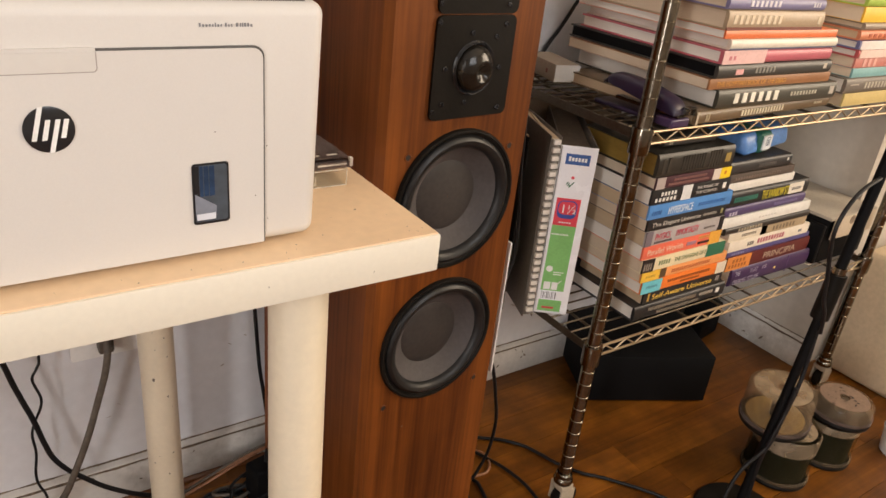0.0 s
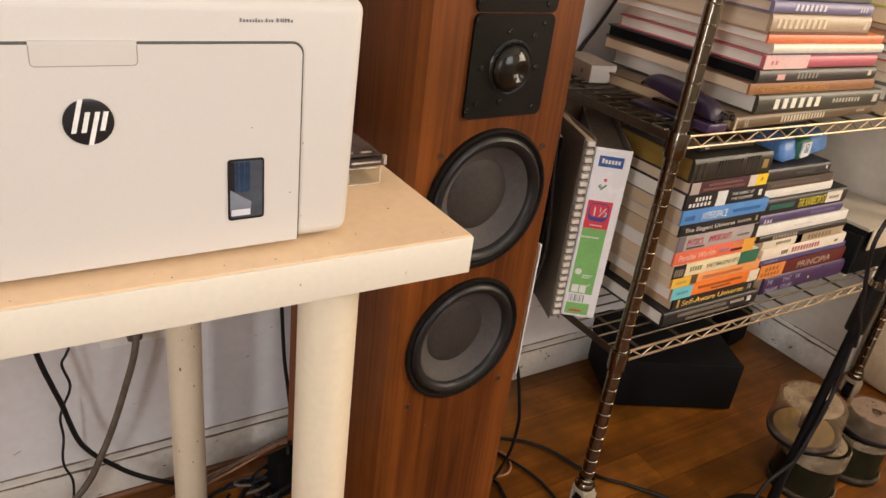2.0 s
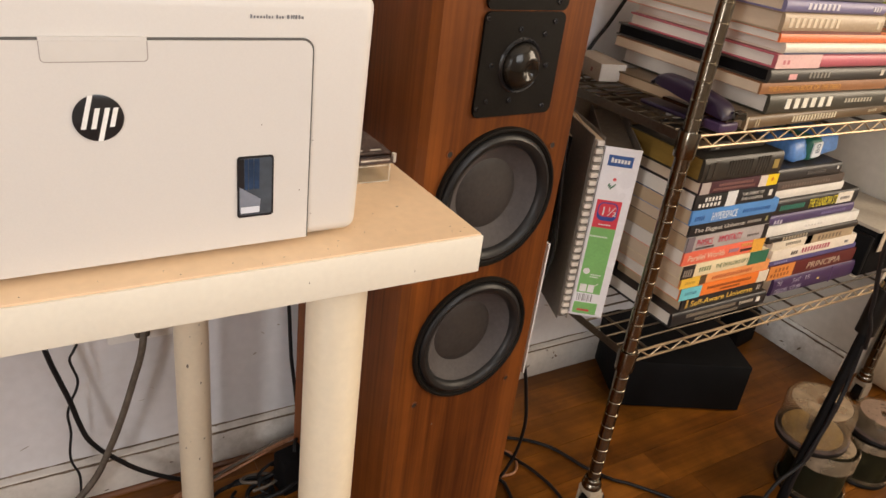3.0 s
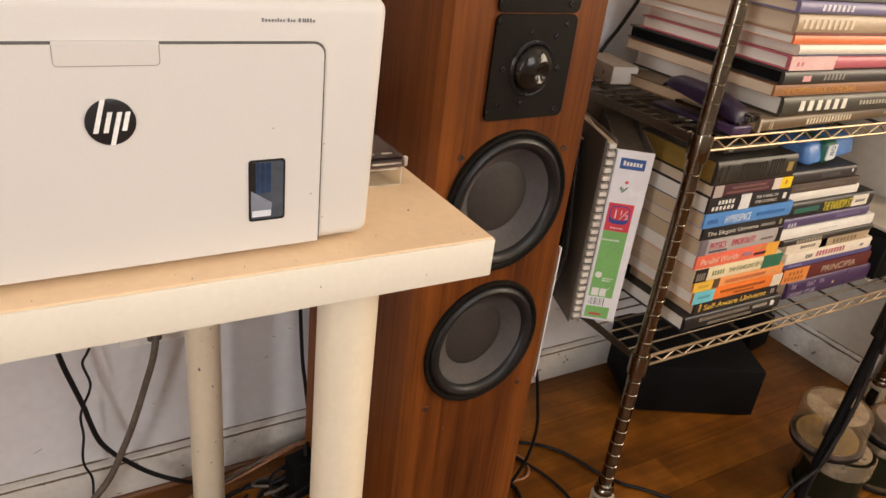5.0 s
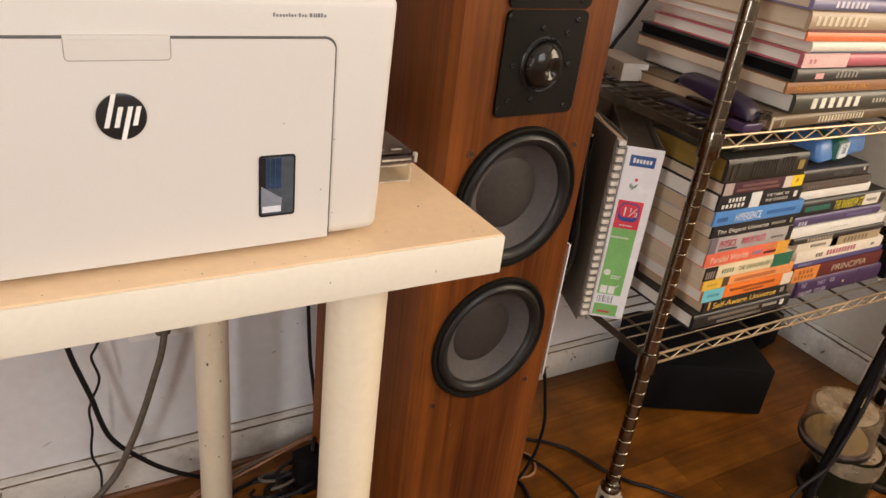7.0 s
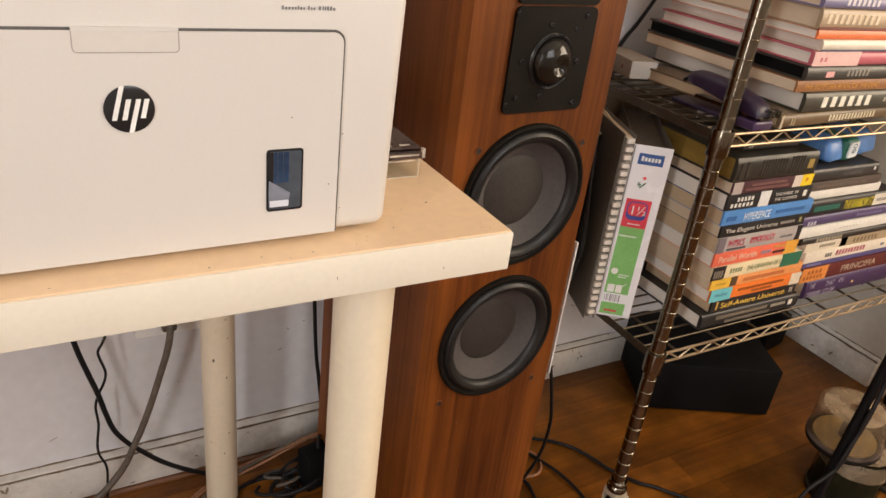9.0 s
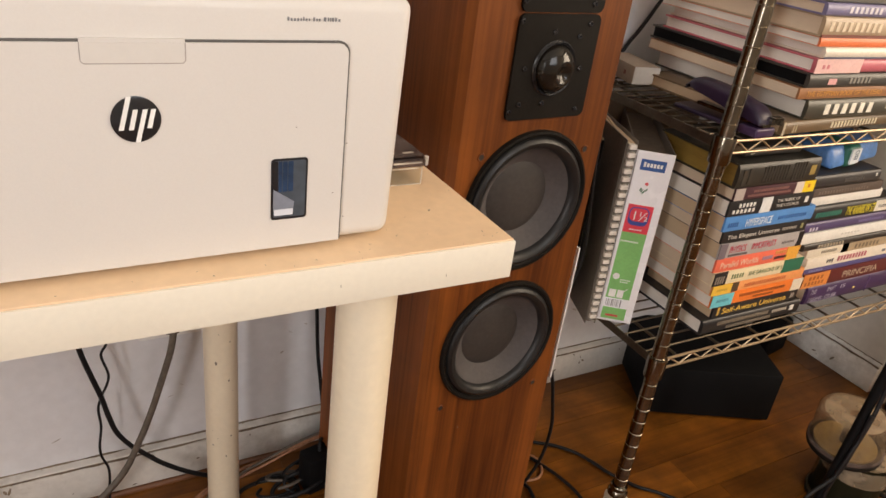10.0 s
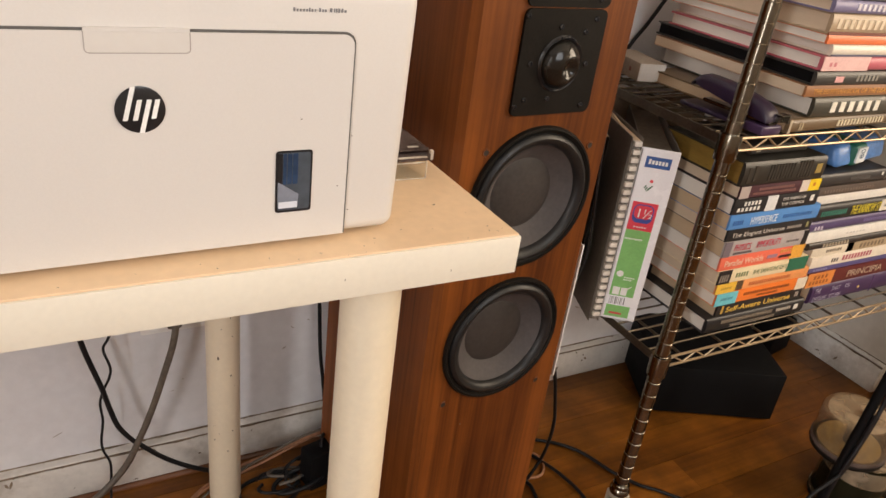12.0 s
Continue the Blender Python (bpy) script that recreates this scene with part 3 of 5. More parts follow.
# ---- disc cases beside the printer ----
M_EDGE = clear("bright_plastic_edge", (0.98, 0.96, 0.92), 0.12, 0.62, (0.80, 0.74, 0.66), 90)
case = thing("clear_case", (-0.026, 0.118, 0.7403), "empty clear plastic disc case lying on the table", "disc case")
bm = nb()
for b in ((-0.142, 0, 0, 0.124, 0, 0.0012), (-0.142, 0, 0, 0.0014, 0.0012, 0.0155), (-0.0014, 0, 0.0014, 0.124, 0.0012, 0.0155), (-0.142, -0.1406, 0.0014, 0.124, 0.0012, 0.0155), (-0.142, 0, 0.1226, 0.124, 0.0012, 0.0155)):
    box(bm, *b, 0.0004, 1)
part("shell", bm, M_CLEAR, case)
for b in ((-0.142, 0.0004, -0.0004, 0.0006, 0.0148, 0.0158), (-0.142, 0.0004, -0.0004, 0.0006, 0, 0.0010), (-0.0006, 0.0006, -0.0005, 0.0007, 0.001, 0.0150), (-0.0004, 0.0004, 0.0008, 0.124, 0.0148, 0.0158)):
    part("moulded_edge", box(nb(), *b, 0.0002, 1), M_EDGE, case, "bright moulded edge")
part("hinge_tab", box(nb(), -0.0300, -0.0285, 0.002, 0.012, 0.0014, 0.0095), M_EDGE, case)
part("hinge_tab", box(nb(), -0.0385, -0.0285, 0.002, 0.0034, 0.0014, 0.0030), M_EDGE, case)
jc = thing("jewel_case", pose(-0.0195, 0.1200, 0.7562, 0, 0, 0.5), "smoky black plastic disc case stacked on a clear one", "disc case")
part("tray", box(nb(), -0.14, -0.004, 0.003, 0.122, 0.0014, 0.0062, 0.0006, 1), surf("case_tray", (0.035, 0.025, 0.025), 0.2, vary=0.25, scale=40), jc)
part("lid", box(nb(), -0.142, -0.004, 0.003, 0.124, 0.0096, 0.0106, 0.0004, 1), M_SMOKE, jc)
part("base", box(nb(), -0.142, 0, 0, 0.124, 0, 0.0012, 0.0004, 1), M_SMOKE, jc)
part("inlay", box(nb(), -0.14, -0.014, 0.012, 0.121, 0.0066, 0.0072), surf("case_inlay", (0.10, 0.078, 0.074), 0.35, vary=0.3, scale=18), jc, "dull dark printed inlay")
part("base_edge", box(nb(), -0.142, 0, -0.0004, 0.0010, 0.0, 0.0062, 0.0003, 1), M_SMOKE, jc)
part("base_edge", box(nb(), -0.0010, 0.0004, 0.0012, 0.124, 0.0, 0.0062, 0.0003, 1), M_SMOKE, jc)
part("lid_edge", box(nb(), -0.034, -0.006, -0.0008, 0.0004, 0.0030, 0.0046, 0.0002, 1), M_EDGE, jc, "bright strip along the edge")
part("lid_edge", box(nb(), -0.142, -0.004, 0.0022, 0.0032, 0.0086, 0.0106, 0.0002, 1), M_SMOKE, jc)
part("lid_edge", box(nb(), -0.0030, 0.0002, -0.0006, 0.0034, 0.0004, 0.0090, 0.0004, 1), M_EDGE, jc)
for tx, ty in ((-0.006, 0.020), (-0.006, 0.042), (-0.006, 0.064)):
    part("lid_tab", box(nb(), tx - 0.003, tx + 0.0015, ty, ty + 0.006, 0.0075, 0.0098, 0.0003, 1), M_BLACKGLOSS, jc)
for tx in (-0.012, -0.030):
    part("lid_tab", box(nb(), tx - 0.010, tx, 0.0060, 0.0085, 0.0104, 0.0112, 0.0002, 1), M_EDGE, jc)

# ---- loudspeaker ----
SX0, SX1, SF, SB, SH = 0.080, 0.310, 0.254, 0.546, 1.24
speaker = thing("floor_speaker", Matrix.Translation((0.19, SF, 0)) @ Matrix.Rotation(radians(4.5), 4, "Z") @ Matrix.Translation((-0.19, -SF, 0)), "tall floor loudspeaker in reddish-brown wood veneer with two black woofers", "loudspeaker")
bm = nb()
outline = [(SX0 + 0.0085, SF), (SX1 - 0.003, SF), (SX1, SF + 0.003), (SX1, SB), (SX0, SB), (SX0, SF + 0.0085)]
lo = [bm.verts.new((x, y, 0.03)) for x, y in outline]
hi = [bm.verts.new((x, y, SH)) for x, y in outline]
bm.faces.new(lo[::-1])
bm.faces.new(hi)
for k in range(1, 6):
    bm.faces.new((lo[k], lo[(k + 1) % 6], hi[(k + 1) % 6], hi[k]))
WOOFERS = ((0.1995, 0.6390), (0.1960, 0.4333))
rim_edges = [bm.edges.get((lo[0], lo[1])), bm.edges.new((lo[1], hi[1])) if bm.edges.get((lo[1], hi[1])) is None else bm.edges.get((lo[1], hi[1])),
             bm.edges.get((hi[0], hi[1])), bm.edges.get((lo[0], hi[0]))]
for cx, cz in WOOFERS:
    rings = [[bm.verts.new((cx + 0.0905 * math.cos(k * math.pi / 24), SF + d, cz + 0.0905 * math.sin(k * math.pi / 24))) for k in range(48)] for d in (0, 0.05)]
    for k in range(48):
        j = (k + 1) % 48
        rim_edges.append(bm.edges.new((rings[0][k], rings[0][j])))
        bm.faces.new((rings[0][k], rings[0][j], rings[1][j], rings[1][k]))
    bm.faces.new(rings[1])
bmesh.ops.triangle_fill(bm, use_beauty=True, use_dissolve=False, edges=rim_edges)
part("cabinet", bm, M_SPK, speaker, soft=30)
part("plinth", box(nb(), SX0 + 0.01, SX1 - 0.01, SF + 0.012, SB - 0.01, 0.0, 0.0305, 0.002), M_BLACK, speaker)


def woofer(cx, cz):
    m = pose(cx, SF, cz, 90) @ Matrix.Scale(1.022, 4)
    frame_ob = part("woofer", lathe(nb(), [(0.060, -0.02), (0.0920, -0.002), (0.0920, 0.002), (0.0905, 0.0048), (0.0880, 0.0052), (0.0868, 0.003), (0.084, 0.0022), (0.083, 0.001)], m, 64, False), M_BLACK, speaker, "round black woofer")
    part("surround", lathe(nb(), [(0.0838, -0.001), (0.0832, 0.0030), (0.0815, 0.0058), (0.078, 0.0074), (0.0735, 0.0064), (0.0695, 0.0030), (0.0680, -0.002)], m, 64, False), M_RUBBER, frame_ob, "glossy black rubber roll")
    part("cone", lathe(nb(), [(0.0688, -0.001), (0.0670, -0.003), (0.060, -0.010), (0.052, -0.0155), (0.0455, -0.0185)], m, 64, False), M_CONE, frame_ob, "grey paper cone")
    part("dust_cap", lathe(nb(), [(0.0465, -0.0188), (0.0445, -0.0178), (0.036, -0.0165), (0.024, -0.0150), (0.012, -0.0140), (0.0005, -0.0138)], m, 48, False), M_CAP, frame_ob, "dull dark dust cap")
    return frame_ob


for cx, cz in WOOFERS:
    woofer(cx, cz)
for sx, sz in ((0.1203, 0.7060), (0.2808, 0.7020), (0.2772, 0.3390), (0.1143, 0.3462)):
    ring = part("grille_socket", lathe(nb(), [(0.0030, -0.004), (0.0030, 0.0), (0.0036, 0.0008), (0.0046, 0.0010), (0.0052, 0.0004), (0.0053, -0.001)], pose(sx, SF, sz, 90), 20, False), M_SPK, speaker)
    # Flat dark disc paints the shade inside the peg hole.
    part("socket_hole", lathe(nb(), [(0.0035, -0.002), (0.0035, 0.0009)], pose(sx, SF, sz, 90), 16), M_FLAKE_HOLE, ring, "dark disc painted as the shaded peg hole")
plate1 = part("tweeter_plate", plate(nb(), 0.1430, 0.2605, 0.7478, 0.8655, 0.008, SF - 0.0035, SF + 0.002), M_BLACK, speaker, "black faceplate with screws")
plate2 = part("midrange_plate", plate(nb(), 0.1430, 0.2605, 0.8675, 0.985, 0.008, SF - 0.0035, SF + 0.002), M_BLACK, speaker, "black faceplate with screws")
for pl, zc in ((plate1, 0.8060), (plate2, 0.9262)):
    m = pose(0.2018, SF - 0.0034, zc, 90)
    part("dome_ring", lathe(nb(), [(0.0320, -0.001), (0.0320, 0.0008), (0.0305, 0.0022), (0.0290, 0.0010), (0.0280, 0.0024), (0.0268, 0.0006), (0.0268, -0.001)], m, 48, False), M_BLACKGLOSS, pl)
    bm = lathe(nb(), [(0.0270 * math.cos(a), 0.0005 + 0.0160 * math.sin(a)) for a in [radians(k * 6) for k in range(15)]] + [(0.0002, 0.0165)], m, 48, False)
    for v in bm.verts:
        q = math.hypot(v.co.x - 0.2065, v.co.z - zc + 0.003)
        if q < 0.013:
            v.co.y += 0.0075 * (1 - (q / 0.013) ** 2) ** 1.5
    part("dome", bm, M_DOME, pl, "glossy dark dome with a dent", soft=60)
    for sx, sz in ((-0.0545, -0.0475), (0.0450, -0.0490), (-0.0545, 0.0520), (0.0440, 0.0495), (-0.0060, 0.0405), (-0.0080, -0.0395), (-0.0420, 0.0010), (0.0400, -0.0005), (0.0310, 0.0355), (-0.0420, -0.0395)):
        part("screw", lathe(nb(), [(0.0034, -0.001), (0.0034, 0.0011), (0.0026, 0.0020), (0.0012, 0.0020), (0.0009, 0.0010)], pose(0.2008 + sx, SF - 0.0034, zc + sz, 90), 12), M_BLACKGLOSS, pl)
part("veneer_nick", lathe(nb(), [(0.0012, -0.001), (0.0012, 0.0002)], pose(0.150, SF, 0.300, 90), 8), M_CHIP, speaker)

# ---- wire rack ----
RX0, RX1, RY0, RY1 = 0.495, 1.337, 0.231, 0.561
SHELVES = (0.3506, 0.7142, 1.20)
rack = thing("wire_rack", (0, 0, 0), "tarnished chrome wire shelving rack with grooved posts, full of books", "shelf rack")
prof, z = [(0.0110, 0.075)], 0.0
while z < 1.5:
    z += 0.0254
    if z > 0.08:
        prof += [(0.0113, z - 0.0014), (0.0107, z - 0.0009), (0.0107, z + 0.0009), (0.0113, z + 0.0014)]
prof += [(0.0113, 1.53), (0.009, 1.536)]
post_mesh = finish(lathe(nb(), prof, seg=20), "post", M_CHROME, 30)
socket_mesh = finish(lathe(nb(), [(0.0135, 0.062), (0.017, 0.064), (0.018, 0.070), (0.0165, 0.074), (0.0150, 0.076), (0.0150, 0.083), (0.0135, 0.085)], seg=20), "caster_socket", M_CHROME, 30)
# Raised rings in paler chrome paint the glint of the post grooves.
ring_mesh = finish(lathe(nb(), [(0.0105, -0.0005), (0.0112, -0.0003), (0.0114, 0.0), (0.0112, 0.0003), (0.0105, 0.0005)], seg=20, caps=False), "groove_ring", surf("groove_glint_chrome", (0.50, 0.43, 0.33), 0.18, metal=1.0, vary=0.1), 60)
bm = nb()
box(bm, -0.014, 0.014, -0.016, 0.016, 0.050, 0.0625, 0.003)
box(bm, -0.013, 0.020, -0.0155, -0.0115, 0.020, 0.051, 0.001)
box(bm, -0.013, 0.020, 0.0115, 0.0155, 0.020, 0.051, 0.001)
yoke_mesh = finish(bm, "caster_yoke", surf("pale_nylon", (0.42, 0.36, 0.27), 0.5, vary=0.1), 30)
wheel_mesh = finish(lathe(nb(), [(0.012, -0.010), (0.0235, -0.009), (0.025, -0.006), (0.025, 0.006), (0.0235, 0.009), (0.012, 0.010)], pose(0.010, 0, 0.025, 90), 24), "wheel", M_BLACK, 35)
for px, py in ((RX0, RY0), (RX1, RY0), (RX0, RY1), (RX1, RY1)):
    post = new("post", post_mesh)
    post.parent, post.location = rack, (px, py, 0)
    if py == RY0:
        for k in range(4, 40):
            g = new("groove_ring", ring_mesh)
            g.parent, g.location = post, (0, 0, k * 0.0254)
    for n, me in (("caster_socket", socket_mesh), ("caster_yoke", yoke_mesh), ("caster_wheel", wheel_mesh)):
        c = new(n, me)
        c.parent = post
collar_mesh = finish(lathe(nb(), [(0.0114, -0.034), (0.0146, -0.034), (0.0152, -0.031), (0.0158, 0.001), (0.0152, 0.004), (0.0114, 0.004)], seg=20), "collar", M_CHROME, 30)
WIRE_R = 0.0018
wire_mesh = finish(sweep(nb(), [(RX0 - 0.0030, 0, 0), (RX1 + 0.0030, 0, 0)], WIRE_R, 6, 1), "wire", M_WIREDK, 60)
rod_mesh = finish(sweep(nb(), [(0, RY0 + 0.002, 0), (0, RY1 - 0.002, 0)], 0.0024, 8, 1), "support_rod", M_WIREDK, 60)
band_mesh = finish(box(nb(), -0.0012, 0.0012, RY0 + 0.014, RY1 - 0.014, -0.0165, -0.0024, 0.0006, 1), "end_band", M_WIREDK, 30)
TR = 0.0220
for sz in SHELVES:
    shelf = part("shelf", sweep(nb(), [(RX0, RY0, -0.0045), (RX1, RY0, -0.0045)], 0.0023, 8, 1), M_WIRE, rack, "wire shelf with a zigzag rim", m=pose(0, 0, sz))
    part("lower_rim", sweep(nb(), [(RX0, RY0, -TR), (RX1, RY0, -TR)], 0.0023, 8, 1), M_WIRE, shelf)
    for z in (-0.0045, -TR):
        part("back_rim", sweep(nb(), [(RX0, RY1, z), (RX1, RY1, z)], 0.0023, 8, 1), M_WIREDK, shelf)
    for x in (RX0, RX1):
        band = new("end_band", band_mesh)
        band.parent, band.location = shelf, (x, 0, 0)
        band["label"] = "flat tarnished end strip, darkened for shade"
    for y in (RY0, RY1):
        pts = [(RX0 + 0.004 + 0.02465 * k, y, -0.0060 if k % 2 else -TR + 0.001) for k in range(34)]
        bm = nb()
        for a, b in zip(pts, pts[1:]):
            sweep(bm, [a, b], 0.0015, 6, 1)
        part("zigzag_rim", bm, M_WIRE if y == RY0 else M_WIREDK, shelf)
    for k in range(12):
        w = new("wire", wire_mesh)
        w.parent, w.location = shelf, (0, RY0 + 0.0254 * (k + 1), -WIRE_R)
    x = RX0 + 0.046
    while x < RX1 - 0.02:
        r = new("support_rod", rod_mesh)
        r.parent, r.location = shelf, (x, 0, -0.0060)
        x += 0.0965
    for px in (RX0, RX1):
        for py in (RY0, RY1):
            c = new("collar", collar_mesh)
            c.parent, c.location = shelf, (px, py, 0)

# things on the rack: grown by 3 % and set back from the front rim
ON_RACK = Matrix.Translation((-0.317, -0.42, 0.984)) @ Matrix.Scale(1.03, 4) @ Matrix.Translation((0.317, 0.42, -0.984))
LOW, HIGH = 0.369, 0.722

# ---- books ----


def book(x0, x1, y0, depth, z0, z1, cover, pages=None, hard=False, decor=(), label="", yaw=0.0, group="books on the rack", round_spine=None):
    """A book lying flat, spine towards -y. decor: (kind, from, to, low, high, colour[, words]) in shares of the spine."""
    L, h = x1 - x0, z1 - z0 - 0.0006
    ob = thing("book", ON_RACK @ pose(x0, y0, z0 + 0.0003, 0, 0, yaw), label, "book", group)
    mat = cover if isinstance(cover, bpy.types.Material) else ink(cover, 0.38)
    bt = 0.0024 if hard else 0.0007
    lip = 0.003 if hard else 0.0004
    bul = (0.004 if hard else 0.0009) if round_spine is None else round_spine
    # cover: two boards and a bowed spine in one bent strip
    out = [(depth, 0), (0.004, 0)]
    n = 6
    for k in range(n + 1):
        a = math.pi * k / n
        out.append((0.003 - bul * math.sin(a), h * (1 - math.cos(a)) / 2 if hard else h * k / n))
    out += [(0.004, h), (depth, h)]
    inn = [(depth, bt), (0.006, bt), (0.006, h - bt), (depth, h - bt)]
    bm = nb()
    ends = []
    for x in (0, L):
        ends.append([bm.verts.new((x, y, z)) for y, z in out + inn[::-1]])
    for e in ends:
        bm.faces.new(e)
    N = len(ends[0])
    for k in range(N):
        j = (k + 1) % N
        bm.faces.new((ends[0][k], ends[0][j], ends[1][j], ends[1][k]))
    part("cover", bm, mat, ob, soft=50)
    part("page_block", box(nb(), lip, L - lip, 0.0055, depth - lip, bt, h - bt), pages or M_PAGE, ob, soft=None)
    yf = 0.003 - bul - 0.0003
    for kind, u0, u1, v0, v1, col, *rest in decor:
        m = ink(col, 0.4)
        if kind == "patch":
            part("spine_panel", box(nb(), L * u0, L * u1, yf, yf + 0.0012, h * v0, h * v1), m, ob, soft=None)
        elif kind == "bars":
            bm = nb()
            cnt = rest[0]
            step = L * (u1 - u0) / cnt
            for k in range(cnt):
                wide = 1.0 if cnt < 2 else 0.52
                box(bm, L * u0 + step * k, L * u0 + step * (k + wide), yf - 0.0003, yf + 0.0008, h * v0, h * v1)
            part("spine_print", bm, m, ob, "plain printed marks", soft=None)
        else:
            size = h * (v1 - v0) * 1.42
            t = words(rest[0], size, m, ob, Matrix.Translation((L * u0, yf - 0.0002, h * v0)) @ UPRIGHT, "spine_lettering")
            width = max(v.co.x for v in t.data.vertices)
            t.data.transform(Matrix.Diagonal((L * (u1 - u0) / width, 1, 1, 1)))
    return ob


BLK, GRYW = (0.018, 0.017, 0.018), (0.62, 0.58, 0.52)
WHT, ORG, YEL, RED, CYN = (0.78, 0.76, 0.70), (0.80, 0.22, 0.045), (0.82, 0.50, 0.06), (0.75, 0.13, 0.09), (0.16, 0.55, 0.62)
Z1 = LOW
# first lower pile: left end, right end, front, depth, top
book(0.586, 0.826, 0.237, 0.192, Z1, 0.397, BLK, M_PAGEW, True,
     [("bars", 0.14, 0.66, 0.55, 0.78, (0.24, 0.20, 0.15), 26), ("bars", 0.24, 0.70, 0.18, 0.38, (0.24, 0.20, 0.15), 20), ("bars", 0.70, 0.86, 0.52, 0.72, (0.5, 0.44, 0.36), 7), ("bars", 0.89, 0.93, 0.40, 0.74, WHT, 1)], "black hardback book with small cream spine marks")
book(0.604, 0.812, 0.238, 0.155, 0.397, 0.4205, BLK, M_PAGED, False,
     [("text", 0.10, 0.86, 0.26, 0.72, (0.86, 0.55, 0.10), "Self-Aware Universe"), ("bars", 0.05, 0.075, 0.2, 0.85, (0.7, 0.45, 0.1), 2), ("bars", 0.92, 0.97, 0.3, 0.7, (0.45, 0.4, 0.35), 2)], "black paperback book with yellow spine lettering")
book(0.590, 0.811, 0.236, 0.160, 0.4205, 0.4435, (0.82, 0.20, 0.03), M_PAGEW, False,
     [("patch", 0.0, 0.22, 0.0, 1.0, CYN), ("patch", 0.88, 1.0, 0.0, 1.0, (0.75, 0.66, 0.52)), ("bars", 0.05, 0.18, 0.4, 0.62, (0.08, 0.25, 0.32), 7), ("bars", 0.29, 0.80, 0.5, 0.72, (0.25, 0.07, 0.02), 22), ("bars", 0.45, 0.68, 0.2, 0.38, (0.3, 0.09, 0.02), 10)], "orange paperback book with a turquoise spine panel")
book(0.584, 0.806, 0.237, 0.158, 0.4435, 0.4625, (0.80, 0.33, 0.11), M_PAGE, False,
     [("patch", 0.0, 0.20, 0.0, 1.0, YEL), ("patch", 0.20, 0.27, 0.05, 0.95, (0.10, 0.06, 0.03)), ("bars", 0.05, 0.16, 0.35, 0.6, (0.5, 0.3, 0.05), 6), ("bars", 0.34, 0.80, 0.3, 0.65, (0.55, 0.16, 0.06), 20)], "apricot paperback book with a yellow spine panel")
book(0.578, 0.790, 0.236, 0.160, 0.4625, 0.4870, (0.78, 0.66, 0.42), M_PAGE, False,
     [("patch", 0.0, 0.135, 0.0, 1.0, BLK), ("patch", 0.77, 1.0, 0.0, 1.0, (0.03, 0.16, 0.09)), ("bars", 0.02, 0.12, 0.15, 0.7, (0.3, 0.25, 0.2), 4), ("bars", 0.19, 0.33, 0.35, 0.68, (0.20, 0.24, 0.12), 5), ("text", 0.37, 0.76, 0.35, 0.68, (0.20, 0.24, 0.12), "THE DRAGONS OF E")], "cream paperback book with black and dark green spine ends")
book(0.573, 0.769, 0.237, 0.158, 0.4870, 0.5120, (0.80, 0.16, 0.09), M_PAGEW, False,
     [("text", 0.05, 0.50, 0.28, 0.72, (0.86, 0.62, 0.45), "Parallel Worlds"), ("patch", 0.84, 1.0, 0.0, 1.0, (0.80, 0.40, 0.06)), ("bars", 0.55, 0.67, 0.35, 0.6, (0.35, 0.20, 0.25), 1), ("bars", 0.70, 0.84, 0.62, 0.85, (0.7, 0.35, 0.1), 5), ("bars", 0.70, 0.85, 0.24, 0.42, (0.06, 0.02, 0.02), 1)], "coral red paperback book with pale spine lettering")
book(0.570, 0.765, 0.236, 0.160, 0.5120, 0.5385, (0.42, 0.38, 0.36), M_PAGED, False,
     [("patch", 0.0, 0.08, 0.0, 1.0, (0.18, 0.15, 0.17)), ("patch", 0.94, 1.0, 0.0, 1.0, BLK), ("text", 0.11, 0.30, 0.34, 0.80, (0.55, 0.05, 0.09), "PHYSICS"), ("text", 0.37, 0.66, 0.34, 0.80, (0.60, 0.07, 0.11), "IMMORTALITY"), ("bars", 0.12, 0.34, 0.1, 0.24, (0.12, 0.10, 0.10), 10), ("bars", 0.74, 0.90, 0.35, 0.5, (0.2, 0.17, 0.16), 8)], "grey paperback book with red spine lettering")
book(0.568, 0.763, 0.237, 0.158, 0.5385, 0.5605, BLK, M_PAGE, False,
     [("text", 0.05, 0.66, 0.32, 0.66, (0.66, 0.62, 0.54), "The Elegant Universe"), ("bars", 0.70, 0.88, 0.36, 0.58, (0.36, 0.33, 0.28), 9), ("patch", 0.93, 0.96, 0.3, 0.7, (0.30, 0.28, 0.12))], "black paperback book with white spine lettering")
book(0.561, 0.767, 0.235, 0.162, 0.5605, 0.5850, (0.09, 0.26, 0.58), M_PAGED, False,
     [("text", 0.22, 0.51, 0.20, 0.74, (0.78, 0.84, 0.86), "HYPERSPACE"), ("bars", 0.04, 0.15, 0.3, 0.6, (0.05, 0.14, 0.36), 5), ("bars", 0.58, 0.92, 0.35, 0.6, (0.05, 0.15, 0.38), 14)], "bright blue paperback book with white spine lettering")
